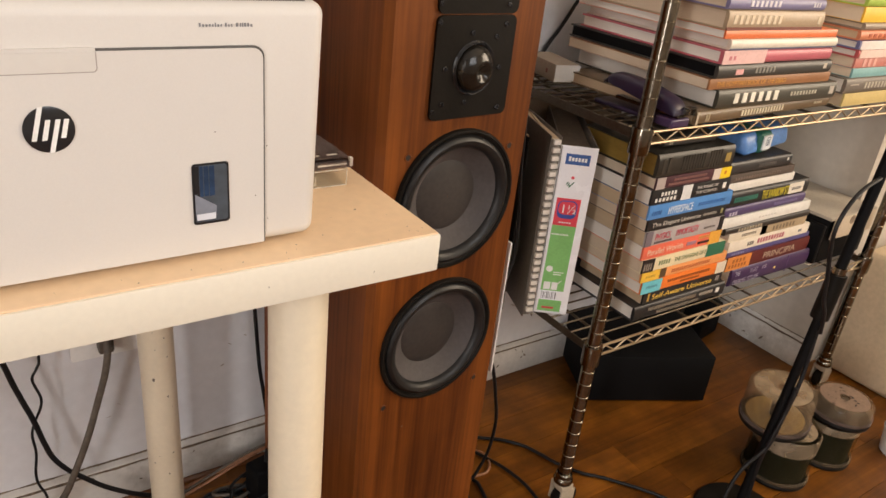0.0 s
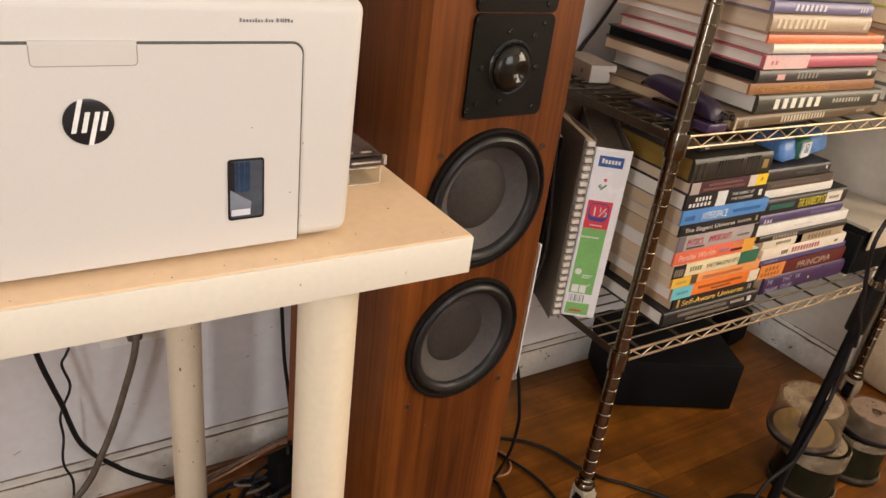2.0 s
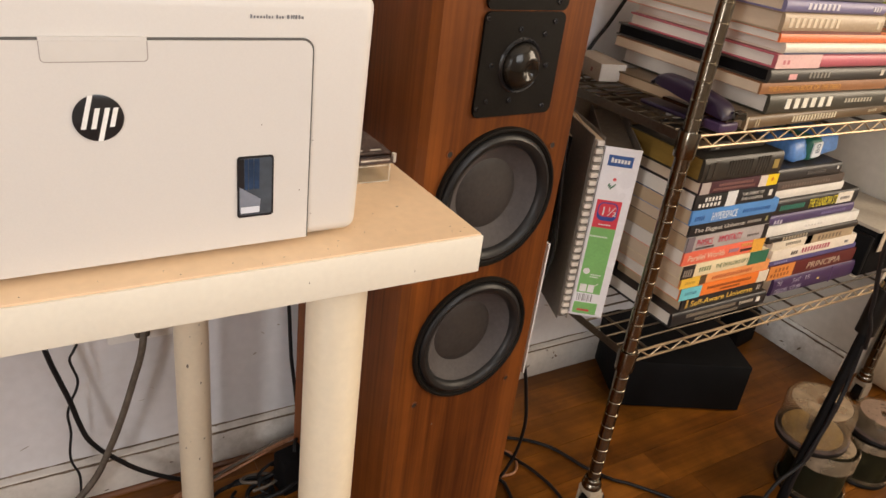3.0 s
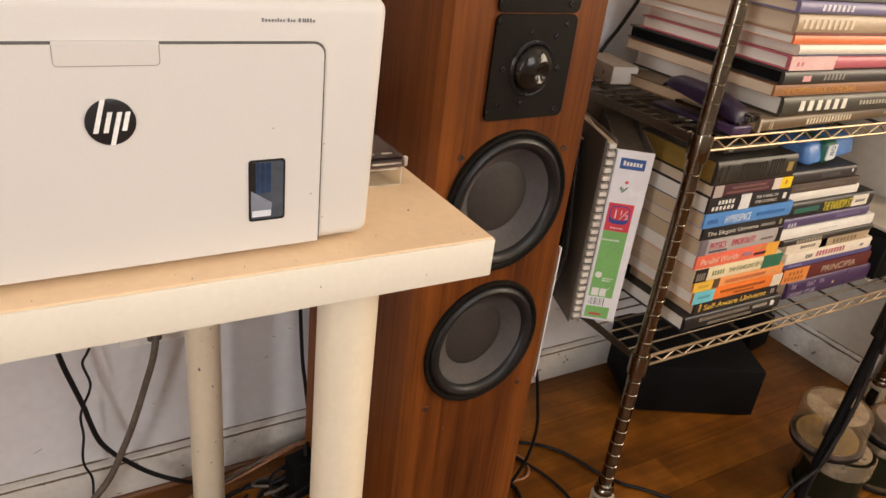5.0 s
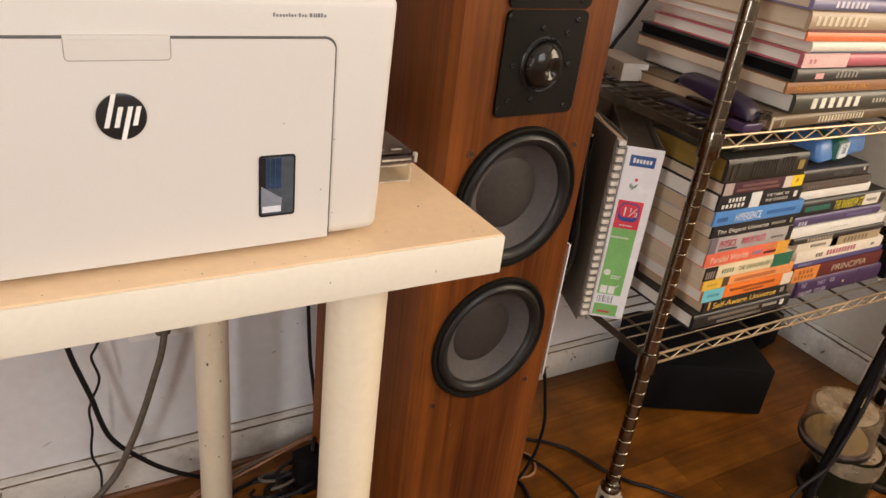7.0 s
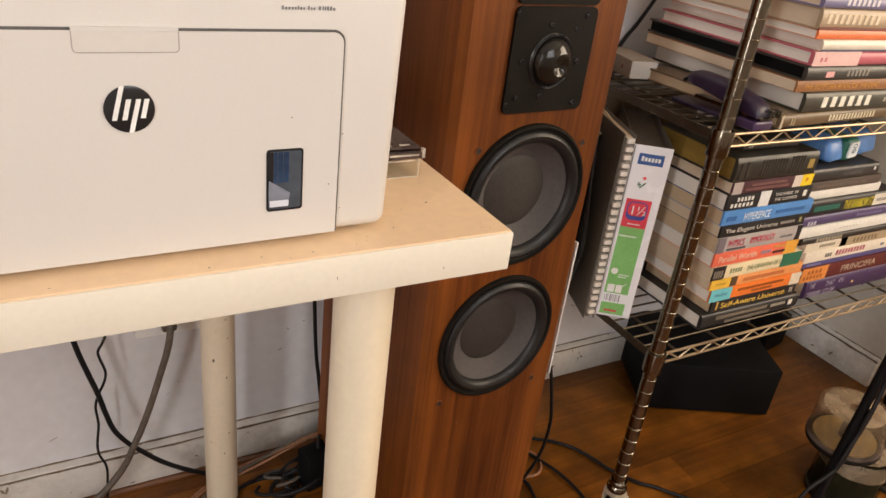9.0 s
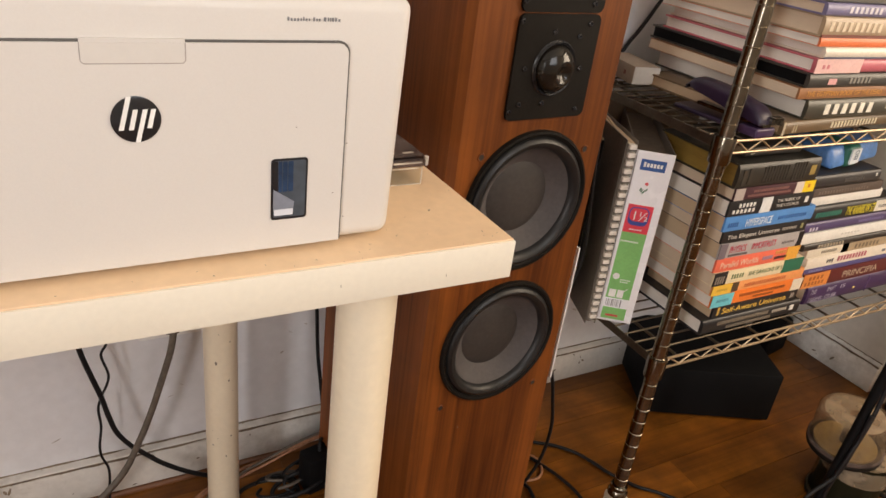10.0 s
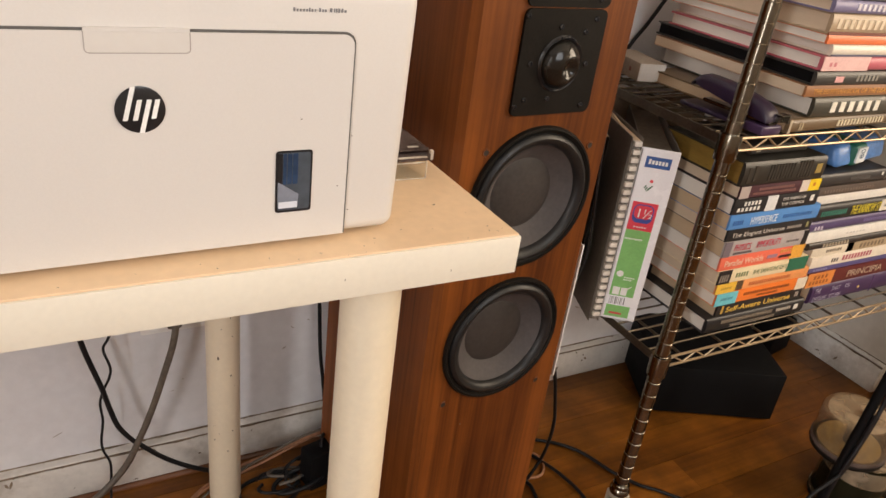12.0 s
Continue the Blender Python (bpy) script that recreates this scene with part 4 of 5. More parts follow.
book(0.560, 0.752, 0.236, 0.158, 0.5850, 0.6105, BLK, M_PAGEW, False,
     [("bars", 0.11, 0.31, 0.55, 0.80, WHT, 5), ("bars", 0.05, 0.32, 0.18, 0.42, WHT, 6), ("patch", 0.37, 0.49, 0.0, 1.0, (0.72, 0.72, 0.70)), ("text", 0.55, 0.83, 0.58, 0.78, (0.6, 0.58, 0.52), "THE FABRIC OF"), ("text", 0.55, 0.83, 0.24, 0.44, (0.6, 0.58, 0.52), "THE COSMOS"), ("bars", 0.90, 0.94, 0.32, 0.72, WHT, 1)], "black paperback book with a white picture band")
book(0.565, 0.746, 0.237, 0.158, 0.6105, 0.6300, (0.075, 0.028, 0.035), M_PAGE, False,
     [("patch", 0.0, 0.11, 0.0, 1.0, (0.45, 0.38, 0.34)), ("patch", 0.75, 0.85, 0.0, 1.0, (0.70, 0.60, 0.52)), ("patch", 0.85, 1.0, 0.0, 1.0, (0.85, 0.60, 0.02)), ("bars", 0.22, 0.66, 0.56, 0.76, (0.26, 0.13, 0.11), 20), ("bars", 0.16, 0.70, 0.2, 0.40, (0.26, 0.13, 0.11), 24), ("bars", 0.905, 0.935, 0.4, 0.7, (0.6, 0.2, 0.02), 1)], "dark maroon paperback book with a yellow spine end")
book(0.557, 0.740, 0.238, 0.162, 0.6300, 0.6680, (0.028, 0.024, 0.018), M_GILT, True,
     [("bars", 0.05, 0.09, 0.15, 0.8, (0.042, 0.035, 0.026), 1), ("bars", 0.12, 0.16, 0.2, 0.85, (0.042, 0.035, 0.026), 1), ("bars", 0.30, 0.62, 0.2, 0.85, (0.038, 0.032, 0.024), 9), ("bars", 0.66, 0.84, 0.15, 0.9, (0.042, 0.035, 0.026), 5), ("patch", 0.88, 0.95, 0.3, 0.7, (0.33, 0.23, 0.06))], "thick black book with gilt page edges")
book(0.590, 0.715, 0.262, 0.11, 0.6684, 0.684, (0.05, 0.042, 0.035), M_PAGED, True, [("bars", 0.08, 0.16, 0.3, 0.7, (0.45, 0.4, 0.3), 2)], "small dark hardback book on top of a pile")

# second lower pile
book(0.862, 1.118, 0.250, 0.20, Z1, 0.4055, (0.055, 0.026, 0.085), M_PAGE, True,
     [("text", 0.03, 0.09, 0.60, 0.88, (0.42, 0.38, 0.48), "THE"), ("text", 0.03, 0.18, 0.1, 0.4, (0.42, 0.38, 0.48), "DREAMS"), ("text", 0.21, 0.31, 0.58, 0.85, (0.42, 0.38, 0.48), "THAT"), ("text", 0.21, 0.34, 0.1, 0.4, (0.42, 0.38, 0.48), "STUFF"), ("text", 0.36, 0.42, 0.62, 0.85, (0.42, 0.38, 0.48), "IS"), ("patch", 0.70, 0.705, 0, 1, (0.14, 0.08, 0.2)), ("bars", 0.53, 0.55, 0.4, 0.52, (0.8, 0.6, 0.2), 1)], "thick purple hardback book with pale lettering")
book(0.838, 1.106, 0.250, 0.19, 0.4055, 0.4345, (0.115, 0.018, 0.018), M_PAGE, False,
     [("patch", 0.0, 0.27, 0.0, 1.0, (0.70, 0.25, 0.06)), ("text", 0.42, 0.82, 0.26, 0.74, (0.52, 0.40, 0.30), "PRINCIPIA"), ("bars", 0.06, 0.22, 0.55, 0.8, (0.35, 0.10, 0.02), 4), ("bars", 0.03, 0.24, 0.18, 0.42, (0.35, 0.10, 0.02), 6)], "dark red paperback book with an orange spine panel")
book(0.834, 1.100, 0.252, 0.19, 0.4345, 0.4460, (0.09, 0.08, 0.22), M_PAGEW, False, [("bars", 0.05, 0.2, 0.3, 0.6, (0.3, 0.3, 0.5), 6)], "thin dark blue paperback book")
book(0.829, 1.086, 0.250, 0.19, 0.4460, 0.4680, (0.80, 0.72, 0.60), M_PAGEW, False,
     [("bars", 0.22, 0.30, 0.3, 0.65, (0.08, 0.07, 0.06), 3), ("bars", 0.34, 0.68, 0.3, 0.75, (0.42, 0.08, 0.12), 10), ("bars", 0.86, 0.90, 0.35, 0.6, (0.2, 0.2, 0.2), 1)], "cream paperback book with dark red spine marks")
book(0.823, 1.068, 0.252, 0.19, 0.4680, 0.4865, (0.76, 0.68, 0.54), M_PAGEW, False,
     [("bars", 0.16, 0.34, 0.35, 0.65, (0.2, 0.17, 0.12), 8), ("patch", 0.40, 1.0, 0.0, 1.0, (0.42, 0.32, 0.2)), ("patch", 0.40, 0.47, 0.0, 1.0, (0.10, 0.07, 0.05)), ("bars", 0.55, 0.86, 0.2, 0.7, (0.18, 0.13, 0.08), 7)], "cream paperback art book with a picture on its spine")
book(0.800, 1.064, 0.250, 0.19, 0.4865, 0.5010, (0.03, 0.025, 0.022), M_PAGE, True, [("bars", 0.14, 0.42, 0.3, 0.7, (0.45, 0.38, 0.28), 9)], "thin worn black hardback book")
book(0.786, 1.058, 0.249, 0.20, 0.5010, 0.5215, (0.80, 0.78, 0.72), M_PAGEW, False, [("bars", 0.4, 0.6, 0.4, 0.55, (0.62, 0.60, 0.55), 6)], "thin white paperback book")
book(0.783, 1.030, 0.252, 0.19, 0.5215, 0.5420, (0.085, 0.06, 0.15), M_PAGED, True, [("bars", 0.06, 0.16, 0.2, 0.55, (0.55, 0.5, 0.6), 3), ("bars", 0.6, 0.9, 0.35, 0.6, (0.22, 0.18, 0.34), 12)], "dull dark violet hardback book")
book(0.778, 1.024, 0.250, 0.20, 0.5420, 0.5720, BLK, M_PAGE, True,
     [("bars", 0.08, 0.36, 0.35, 0.65, (0.05, 0.22, 0.16), 12), ("text", 0.40, 0.735, 0.22, 0.80, (0.80, 0.66, 0.06), "THE RAINBOW STI"), ("patch", 0.74, 0.93, 0.18, 0.88, (0.75, 0.70, 0.60)), ("bars", 0.78, 0.90, 0.42, 0.6, (0.15, 0.14, 0.13), 8)], "black hardback book with a white library label on its spine")
book(0.772, 0.974, 0.253, 0.17, 0.5720, 0.5885, (0.78, 0.75, 0.68), M_PAGEW, False, [], "thin white paper booklet")
book(0.769, 0.962, 0.251, 0.17, 0.5885, 0.6050, (0.10, 0.075, 0.06), M_PAGED, False, [("bars", 0.1, 0.8, 0.3, 0.6, (0.2, 0.15, 0.12), 18)], "thin brown paperback book")
book(0.765, 0.942, 0.253, 0.16, 0.6050, 0.6280, (0.035, 0.032, 0.032), M_PAGED, True, [("bars", 0.45, 0.75, 0.35, 0.6, (0.12, 0.11, 0.1), 10), ("bars", 0.92, 0.94, 0.5, 0.75, WHT, 1)], "black hardback book on top of a pile")
packet = thing("wrapped_pack", ON_RACK @ pose(0.812, 0.262, 0.6295, 0, -2, 6), "crumpled blue paper pack with a green band and white label", "packet")
bm = nb()
box(bm, 0, 0.155, 0, 0.10, 0, 0.036, 0.010, 3)
for v in bm.verts:
    v.co += Vector((0, 0.3 * v.co.z, 0)) + 0.003 * noise.noise_vector(v.co * 45)
part("wrapper", bm, M_BLUE, packet)
part("band", box(nb(), 0.040, 0.078, -0.0012, 0.09, -0.0006, 0.0372, 0.007, 3), ink((0.02, 0.13, 0.09)), packet, "dark green band")
lab = part("label", plate(nb(), 0.046, 0.074, 0.006, 0.032, 0.002, -0.0035, 0.004), ink((0.72, 0.76, 0.78)), packet, "white label")
words("80", 0.018, ink((0.10, 0.16, 0.22)), lab, Matrix.Translation((0.0665, -0.0038, 0.0125)) @ UPRIGHT @ pose(0, 0, 0, 0, 0, 90), "label_number")

# upper pile
Z2 = HIGH
book(0.5735, 0.950, 0.2065, 0.262, Z2, 0.7415, (0.150, 0.098, 0.050), M_PAGED, True,
     [("bars", 0.30, 0.62, 0.25, 0.72, (0.62, 0.54, 0.38), 15), ("bars", 0.06, 0.09, 0.2, 0.75, (0.4, 0.32, 0.2), 2), ("bars", 0.87, 0.94, 0.4, 0.6, (0.5, 0.43, 0.3), 4), ("patch", 0.0, 0.012, 0, 1, (0.5, 0.42, 0.3))], "brown hardback art book with pale spine marks", yaw=3.0)
book(0.617, 0.930, 0.210, 0.30, 0.7415, 0.7700, (0.060, 0.055, 0.040), M_PAGEW, True,
     [("bars", 0.12, 0.50, 0.25, 0.78, (0.80, 0.76, 0.64), 6), ("bars", 0.58, 0.82, 0.40, 0.62, (0.50, 0.46, 0.36), 9), ("bars", 0.93, 0.97, 0.3, 0.75, (0.5, 0.45, 0.38), 1)], "dark olive hardback art book with large white spine marks")
book(0.595, 0.906, 0.212, 0.30, 0.7700, 0.7860, (0.32, 0.145, 0.06), M_PAGE, False,
     [("text", 0.05, 0.60, 0.25, 0.72, (0.68, 0.34, 0.08), "THE EGYPTIAN BOOK OF THE DEAD")], "brown paperback book with orange lettering")
book(0.602, 0.893, 0.211, 0.31, 0.7860, 0.8065, (0.050, 0.046, 0.040), M_BLACKBOX, True,
     [("patch", 0.14, 0.20, 0.25, 0.65, (0.72, 0.38, 0.36)), ("bars", 0.30, 0.48, 0.3, 0.7, (0.26, 0.24, 0.2), 6), ("patch", 0.92, 0.95, 0.35, 0.75, (0.62, 0.55, 0.45))], "black boxed art book with a small picture on its spine")
book(0.606, 0.883, 0.212, 0.29, 0.8065, 0.8265, (0.52, 0.13, 0.16), M_PAGEW, True,
     [("patch", 0.0, 0.36, 0.0, 1.0, (0.78, 0.50, 0.46)), ("bars", 0.05, 0.12, 0.3, 0.6, (0.6, 0.2, 0.22), 2)], "rose red hardback book with a pink spine panel")
book(0.615, 0.888, 0.211, 0.29, 0.8265, 0.8420, (0.76, 0.68, 0.56), M_PAGEW, True, [("patch", 0.0, 1.0, 0.0, 0.14, (0.10, 0.10, 0.16))], "plain cream hardback book")
book(0.600, 0.882, 0.210, 0.30, 0.8420, 0.8540, (0.78, 0.20, 0.07), M_PAGEW, False, [], "thin orange paperback art book")
book(0.597, 0.833, 0.213, 0.28, 0.8540, 0.8815, (0.42, 0.31, 0.20), M_PAGE, True,
     [("bars", 0.05, 0.55, 0.30, 0.75, (0.68, 0.56, 0.40), 9), ("patch", 0.0, 1.0, 0.0, 0.14, (0.20, 0.06, 0.04)), ("patch", 0.93, 0.96, 0.3, 0.7, (0.6, 0.5, 0.35))], "tan hardback art book with pale spine marks")
book(0.590, 0.824, 0.212, 0.28, 0.8815, 0.8985, (0.20, 0.18, 0.30), M_PAGE, True,
     [("bars", 0.20, 0.52, 0.28, 0.78, (0.66, 0.62, 0.66), 7), ("bars", 0.86, 0.95, 0.3, 0.7, (0.6, 0.56, 0.6), 3)], "dusty lavender hardback art book")
book(0.600, 0.815, 0.214, 0.27, 0.8985, 0.925, (0.20, 0.19, 0.16), M_PAGE, True, [], "dark grey hardback book on top of a pile")
# pile beside it
for x0, z0, z1, col, pg, hard, dec, lab in (
        (0.975, Z2, 0.745, (0.60, 0.46, 0.18), M_PAGED, False, [], "mustard yellow paperback book"),
        (0.962, 0.745, 0.772, (0.15, 0.125, 0.10), M_PAGEW, True, [("bars", 0.05, 0.16, 0.55, 0.62, (0.5, 0.45, 0.38), 1), ("bars", 0.24, 0.85, 0.3, 0.7, (0.45, 0.40, 0.32), 14)], "dark brown hardback book with pale spine marks"),
        (0.975, 0.772, 0.7885, (0.22, 0.42, 0.42), M_PAGE, False, [], "faded teal paperback book"),
        (0.972, 0.7885, 0.806, (0.55, 0.20, 0.16), M_PAGE, False, [("bars", 0.1, 0.3, 0.1, 0.9, (0.68, 0.36, 0.30), 3), ("bars", 0.4, 0.8, 0.1, 0.9, (0.66, 0.34, 0.30), 5)], "faded brick red paperback book"),
        (0.968, 0.806, 0.820, (0.50, 0.10, 0.10), M_PAGEW, True, [("patch", 0.02, 0.55, 0.0, 1.0, (0.76, 0.56, 0.48))], "red hardback book with a pale spine panel"),
        (0.962, 0.820, 0.835, (0.16, 0.16, 0.30), M_PAGEW, True, [("patch", 0.02, 0.55, 0.0, 1.0, (0.78, 0.68, 0.62))], "blue hardback book with a white spine panel"),
        (0.955, 0.835, 0.852, (0.62, 0.22, 0.11), M_PAGED, True, [("bars", 0.10, 0.6, 0.3, 0.7, (0.42, 0.10, 0.04), 8)], "faded rust orange hardback book"),
        (0.960, 0.852, 0.864, (0.30, 0.24, 0.18), M_PAGE, True, [], "thin brown hardback book"),
        (0.950, 0.864, 0.889, (0.85, 0.50, 0.04), M_PAGE, False, [], "bright yellow paperback book"),
        (0.945, 0.889, 0.912, (0.38, 0.52, 0.08), M_PAGE, True, [], "lime green hardback book on top of a pile")):
    book(x0, x0 + 0.255, 0.212, 0.27 if x0 > 0.951 else 0.24, z0, z1, col, pg, hard, dec, lab)

# ---- binder, notebook and folders on the lower shelf ----
binder = thing("ring_binder", ON_RACK @ pose(0.4485, 0.3370, Z1 + 0.0004, 0, 0, -36), "white ring binder with a red and green spine card", "binder")
bm = nb()
box(bm, 0, 0.0575, 0, 0.0026, 0, 0.293, 0.0010)
part("spine", bm, surf("white_vinyl", (0.88, 0.88, 0.90), 0.25, vary=0.03, scale=10, bump=0.03), binder)
# Side boards toned grey-brown: partly dust, partly painted shade.
for sx in (0, 0.0549):
    part("cover_board", box(nb(), sx, sx + 0.0026, 0.0027, 0.250, 0, 0.293, 0.0010), surf("dusty_shaded_vinyl", (0.15, 0.125, 0.10), 0.4, vary=0.2, scale=12), binder, "dusty grey-brown side, darkened for shade")
# Sheets toned dark to paint the shade inside the binder.
part("paper_filling", box(nb(), 0.006, 0.050, 0.012, 0.245, 0.008, 0.284), surf("binder_shade", (0.12, 0.09, 0.062), 0.7, vary=0.25, scale=20), binder, "brown sheets, darkened for the shaded inside")
part("edge_line", box(nb(), 0.0012, 0.0022, -0.0004, 0.001, 0.002, 0.291), ink((0.25, 0.25, 0.27)), binder)
card = part("spine_card", box(nb(), 0.0030, 0.0560, -0.0006, 0.0008, 0.004, 0.289), ink((0.88, 0.88, 0.91), 0.25, 0.03), binder, "white printed card")
GRN = (0.22, 0.50, 0.16)
part("brand_panel", box(nb(), 0.010, 0.047, -0.0010, 0, 0.264, 0.281), ink((0.04, 0.11, 0.33)), card, "blue panel with white strokes")
bm = nb()
for k in range(6):
    box(bm, 0.0145 + k * 0.0049, 0.0180 + k * 0.0049, -0.0013, 0, 0.2695, 0.2755 if k else 0.277)
part("brand_strokes", bm, M_WHITE, card, soft=None)
bm = nb()
for k in range(5):
    stroke(bm, 0.018 + k * 0.002, 0.231 - 0.0022 * (2 - abs(k - 2)), 0.020 + k * 0.0022, 0.236 - 0.0022 * (2 - abs(k - 2)), 0.0020, -0.0010)
part("leaf_mark", bm, ink((0.05, 0.16, 0.09)), card, soft=None)
part("flower_mark", lathe(nb(), [(0.0026, 0), (0.0026, 0.0006)], pose(0.026, -0.0004, 0.243, 90), 16), ink((0.75, 0.10, 0.12)), card)
red = part("size_panel", box(nb(), 0.0075, 0.0455, -0.0010, 0, 0.1620, 0.2085), ink((0.72, 0.06, 0.09)), card, "red panel")
part("size_ring", plate(nb(), 0.0110, 0.0415, 0.1745, 0.2050, 0.009, -0.0013, 0), ink((0.05, 0.08, 0.32)), red)
part("size_field", plate(nb(), 0.0128, 0.0397, 0.1815, 0.2032, 0.0075, -0.0016, 0), ink((0.72, 0.06, 0.09)), red)
words("1½", 0.0205, M_WHITE, red, Matrix.Translation((0.0150, -0.0020, 0.1840)) @ UPRIGHT, "size_lettering")
bm = nb()
for k in range(5):
    box(bm, 0.017 + k * 0.004, 0.0198 + k * 0.004, -0.0013, 0, 0.1665, 0.1685)
part("small_print", bm, M_WHITE, red, soft=None)
green = part("green_panel", box(nb(), 0.0075, 0.0455, -0.0010, 0, 0.0440, 0.1618), ink(GRN), card, "green panel")
bm = nb()
for k in range(12):
    box(bm, 0.0085 + k * 0.0023, 0.0100 + k * 0.0023, -0.0013, 0, 0.145, 0.1478)
part("small_print", bm, M_WHITE, green, soft=None)
for n, z in ((5, 0.0775), (4, 0.0735)):
    bm = nb()
    for k in range(n):
        box(bm, 0.0235 + k * 0.0034, 0.0259 + k * 0.0034, -0.0013, 0, z, z + 0.0020)
    part("small_print", bm, M_WHITE, green, soft=None)
bm = nb()
lathe(bm, [(0.0055, 0), (0.0055, 0.0005)], pose(0.016, -0.0008, 0.084, 90), 16)
stroke(bm, 0.0165, 0.046, 0.0165, 0.060, 0.011, -0.0013)
stroke(bm, 0.029, 0.046, 0.029, 0.060, 0.010, -0.0013)
stroke(bm, 0.034, 0.058, 0.039, 0.064, 0.0016, -0.0013)
part("book_mark", bm, M_WHITE, green, soft=None)
bm = nb()
for k in range(9):
    w = (0.0008, 0.0014, 0.0006, 0.0018, 0.0010)[k % 5]
    box(bm, 0.010 + k * 0.0028, 0.010 + k * 0.0028 + w, -0.0010, 0, 0.0285, 0.0415)
part("code_bars", bm, M_GREYTXT, card, soft=None)
part("green_panel", box(nb(), 0.0075, 0.0455, -0.0010, 0, 0.005, 0.0262), ink(GRN), card, "small green panel")
part("red_mark", box(nb(), 0.014, 0.034, -0.0013, 0, 0.010, 0.0135), ink((0.6, 0.08, 0.08)), card)

book_n = thing("spiral_notebook", ON_RACK @ pose(0.4215, 0.3300, Z1 + 0.0004, 0, -0.4, -20), "worn spiral notebook with grey plastic covers standing on edge", "notebook")
part("page_block", box(nb(), 0.003, 0.0150, 0.006, 0.215, 0.002, 0.306), M_PAGED, book_n)
part("front_cover", box(nb(), 0, 0.0016, 0.001, 0.22, 0, 0.311, 0.0005, 1), M_GREY, book_n)
part("back_cover", box(nb(), 0.0164, 0.018, 0.001, 0.22, 0, 0.311, 0.0005, 1), M_GREY, book_n)
coil_mesh = finish(sweep(nb(), [(0.0115 + 0.0055 * math.cos(a), 0.0005 + 0.0055 * math.sin(a), 0.0012 * a / 6) for a in [k * math.pi / 5 for k in range(11)]], 0.0008, 6, 2), "coil_ring", surf("coil", (0.30, 0.28, 0.25), 0.3, metal=0.6, vary=0.1), 60)
for k in range(24):
    c = new("coil_ring", coil_mesh)
    c.parent, c.location = book_n, (0, 0, 0.008 + k * 0.0125)
tab_mesh = finish(box(nb(), 0.0050, 0.0160, -0.0022, 0.0050, -0.0036, 0.0036, 0.0004, 1), "paper_tab", surf("worn_paper_edge", (0.66, 0.60, 0.52), 0.8, vary=0.15, scale=40), 30)
for k in range(24):
    c = new("paper_tab", tab_mesh)
    c.parent, c.location = book_n, (0, 0, 0.0143 + k * 0.0125)
# Dark strip that stands in for the shade in the punched slots.
part("punched_edge", box(nb(), 0.0035, 0.0145, 0.0030, 0.0062, 0.003, 0.305), surf("slot_shade", (0.24, 0.21, 0.175), 0.8, vary=0.2, scale=40), book_n, "painted shade of the punched slots")
for k, (fx, fy, w, d, h, rz, mat_, lab, cat) in enumerate((
        (0.372, 0.385, 0.006, 0.16, 0.300, -16, M_BLACKBOX, "black cardboard folder standing on the shelf", "folder"),
        (0.386, 0.362, 0.0022, 0.18, 0.300, -18, M_BLACK, "thin black plastic folder standing on the shelf", "folder"),
        (0.424, 0.372, 0.006, 0.17, 0.306, -27, surf("kraft_folder", (0.22, 0.165, 0.11), 0.75, vary=0.15, scale=14), "worn brown cardboard folder standing beside the binder", "folder"))):
    f = thing("folder", ON_RACK @ pose(fx + 0.02, fy, Z1 + 0.0004, 0, 0, rz), lab, cat)
    part("cover", box(nb(), -w, 0, 0, d, 0, h, 0.0008, 1), mat_, f)
    part("sheets", box(nb(), -w * 0.8, -w * 0.2, 0.004, d - 0.004, 0.004, h + 0.002), M_PAGED, f)
# Added brown sheet darkens the wall gap in place of shade.
sheet = thing("dark_backing_sheet", pose(0.512, 0.552, SHELVES[0] + 0.0004, -1.0, 0, 0), "brown sheet added behind the books to darken the gap", "cardboard")
part("panel", box(nb(), 0, 0.30, -0.004, 0, 0, 0.318, 0.0008, 1), surf("backing_brown", (0.20, 0.145, 0.095), 0.85, vary=0.14, scale=12, fine=220, bump=0.3, dirt=(0.10, 0.07, 0.045), dirt_amount=0.5), sheet)
board = thing("foam_board", pose(0.3452, 0.300, 0.0, 0, 0, 0), "thin white board standing on the floor behind the loudspeaker", "board")
part("panel", box(nb(), 0, 0.0035, 0, 0.25, 0.3, 0.532, 0.0006, 1), M_WHITE, board)
part("stand", box(nb(), -0.002, 0.0055, 0.22, 0.25, 0.0, 0.3, 0.0006, 1), M_WHITE, board)

# ---- small things on the upper shelf ----
stapler = thing("stapler", pose(0.5625, 0.2235, SHELVES[1] + 0.0003, 0, 0, 3), "dark purple plastic stapler lying on the wire shelf", "stapler")
bm = nb()
box(bm, -0.0195, 0.0195, 0.0, 0.150, 0, 0.007, 0.003, 3)
part("base", bm, M_PURPLE, stapler)
part("base_front", box(nb(), -0.0205, 0.0205, -0.002, 0.030, 0.0, 0.0135, 0.003, 3), surf("purple_front", (0.055, 0.030, 0.075), 0.30, vary=0.15, scale=20, bump=0.05), stapler, "paler violet front of the base")
bm = nb()
rings = []
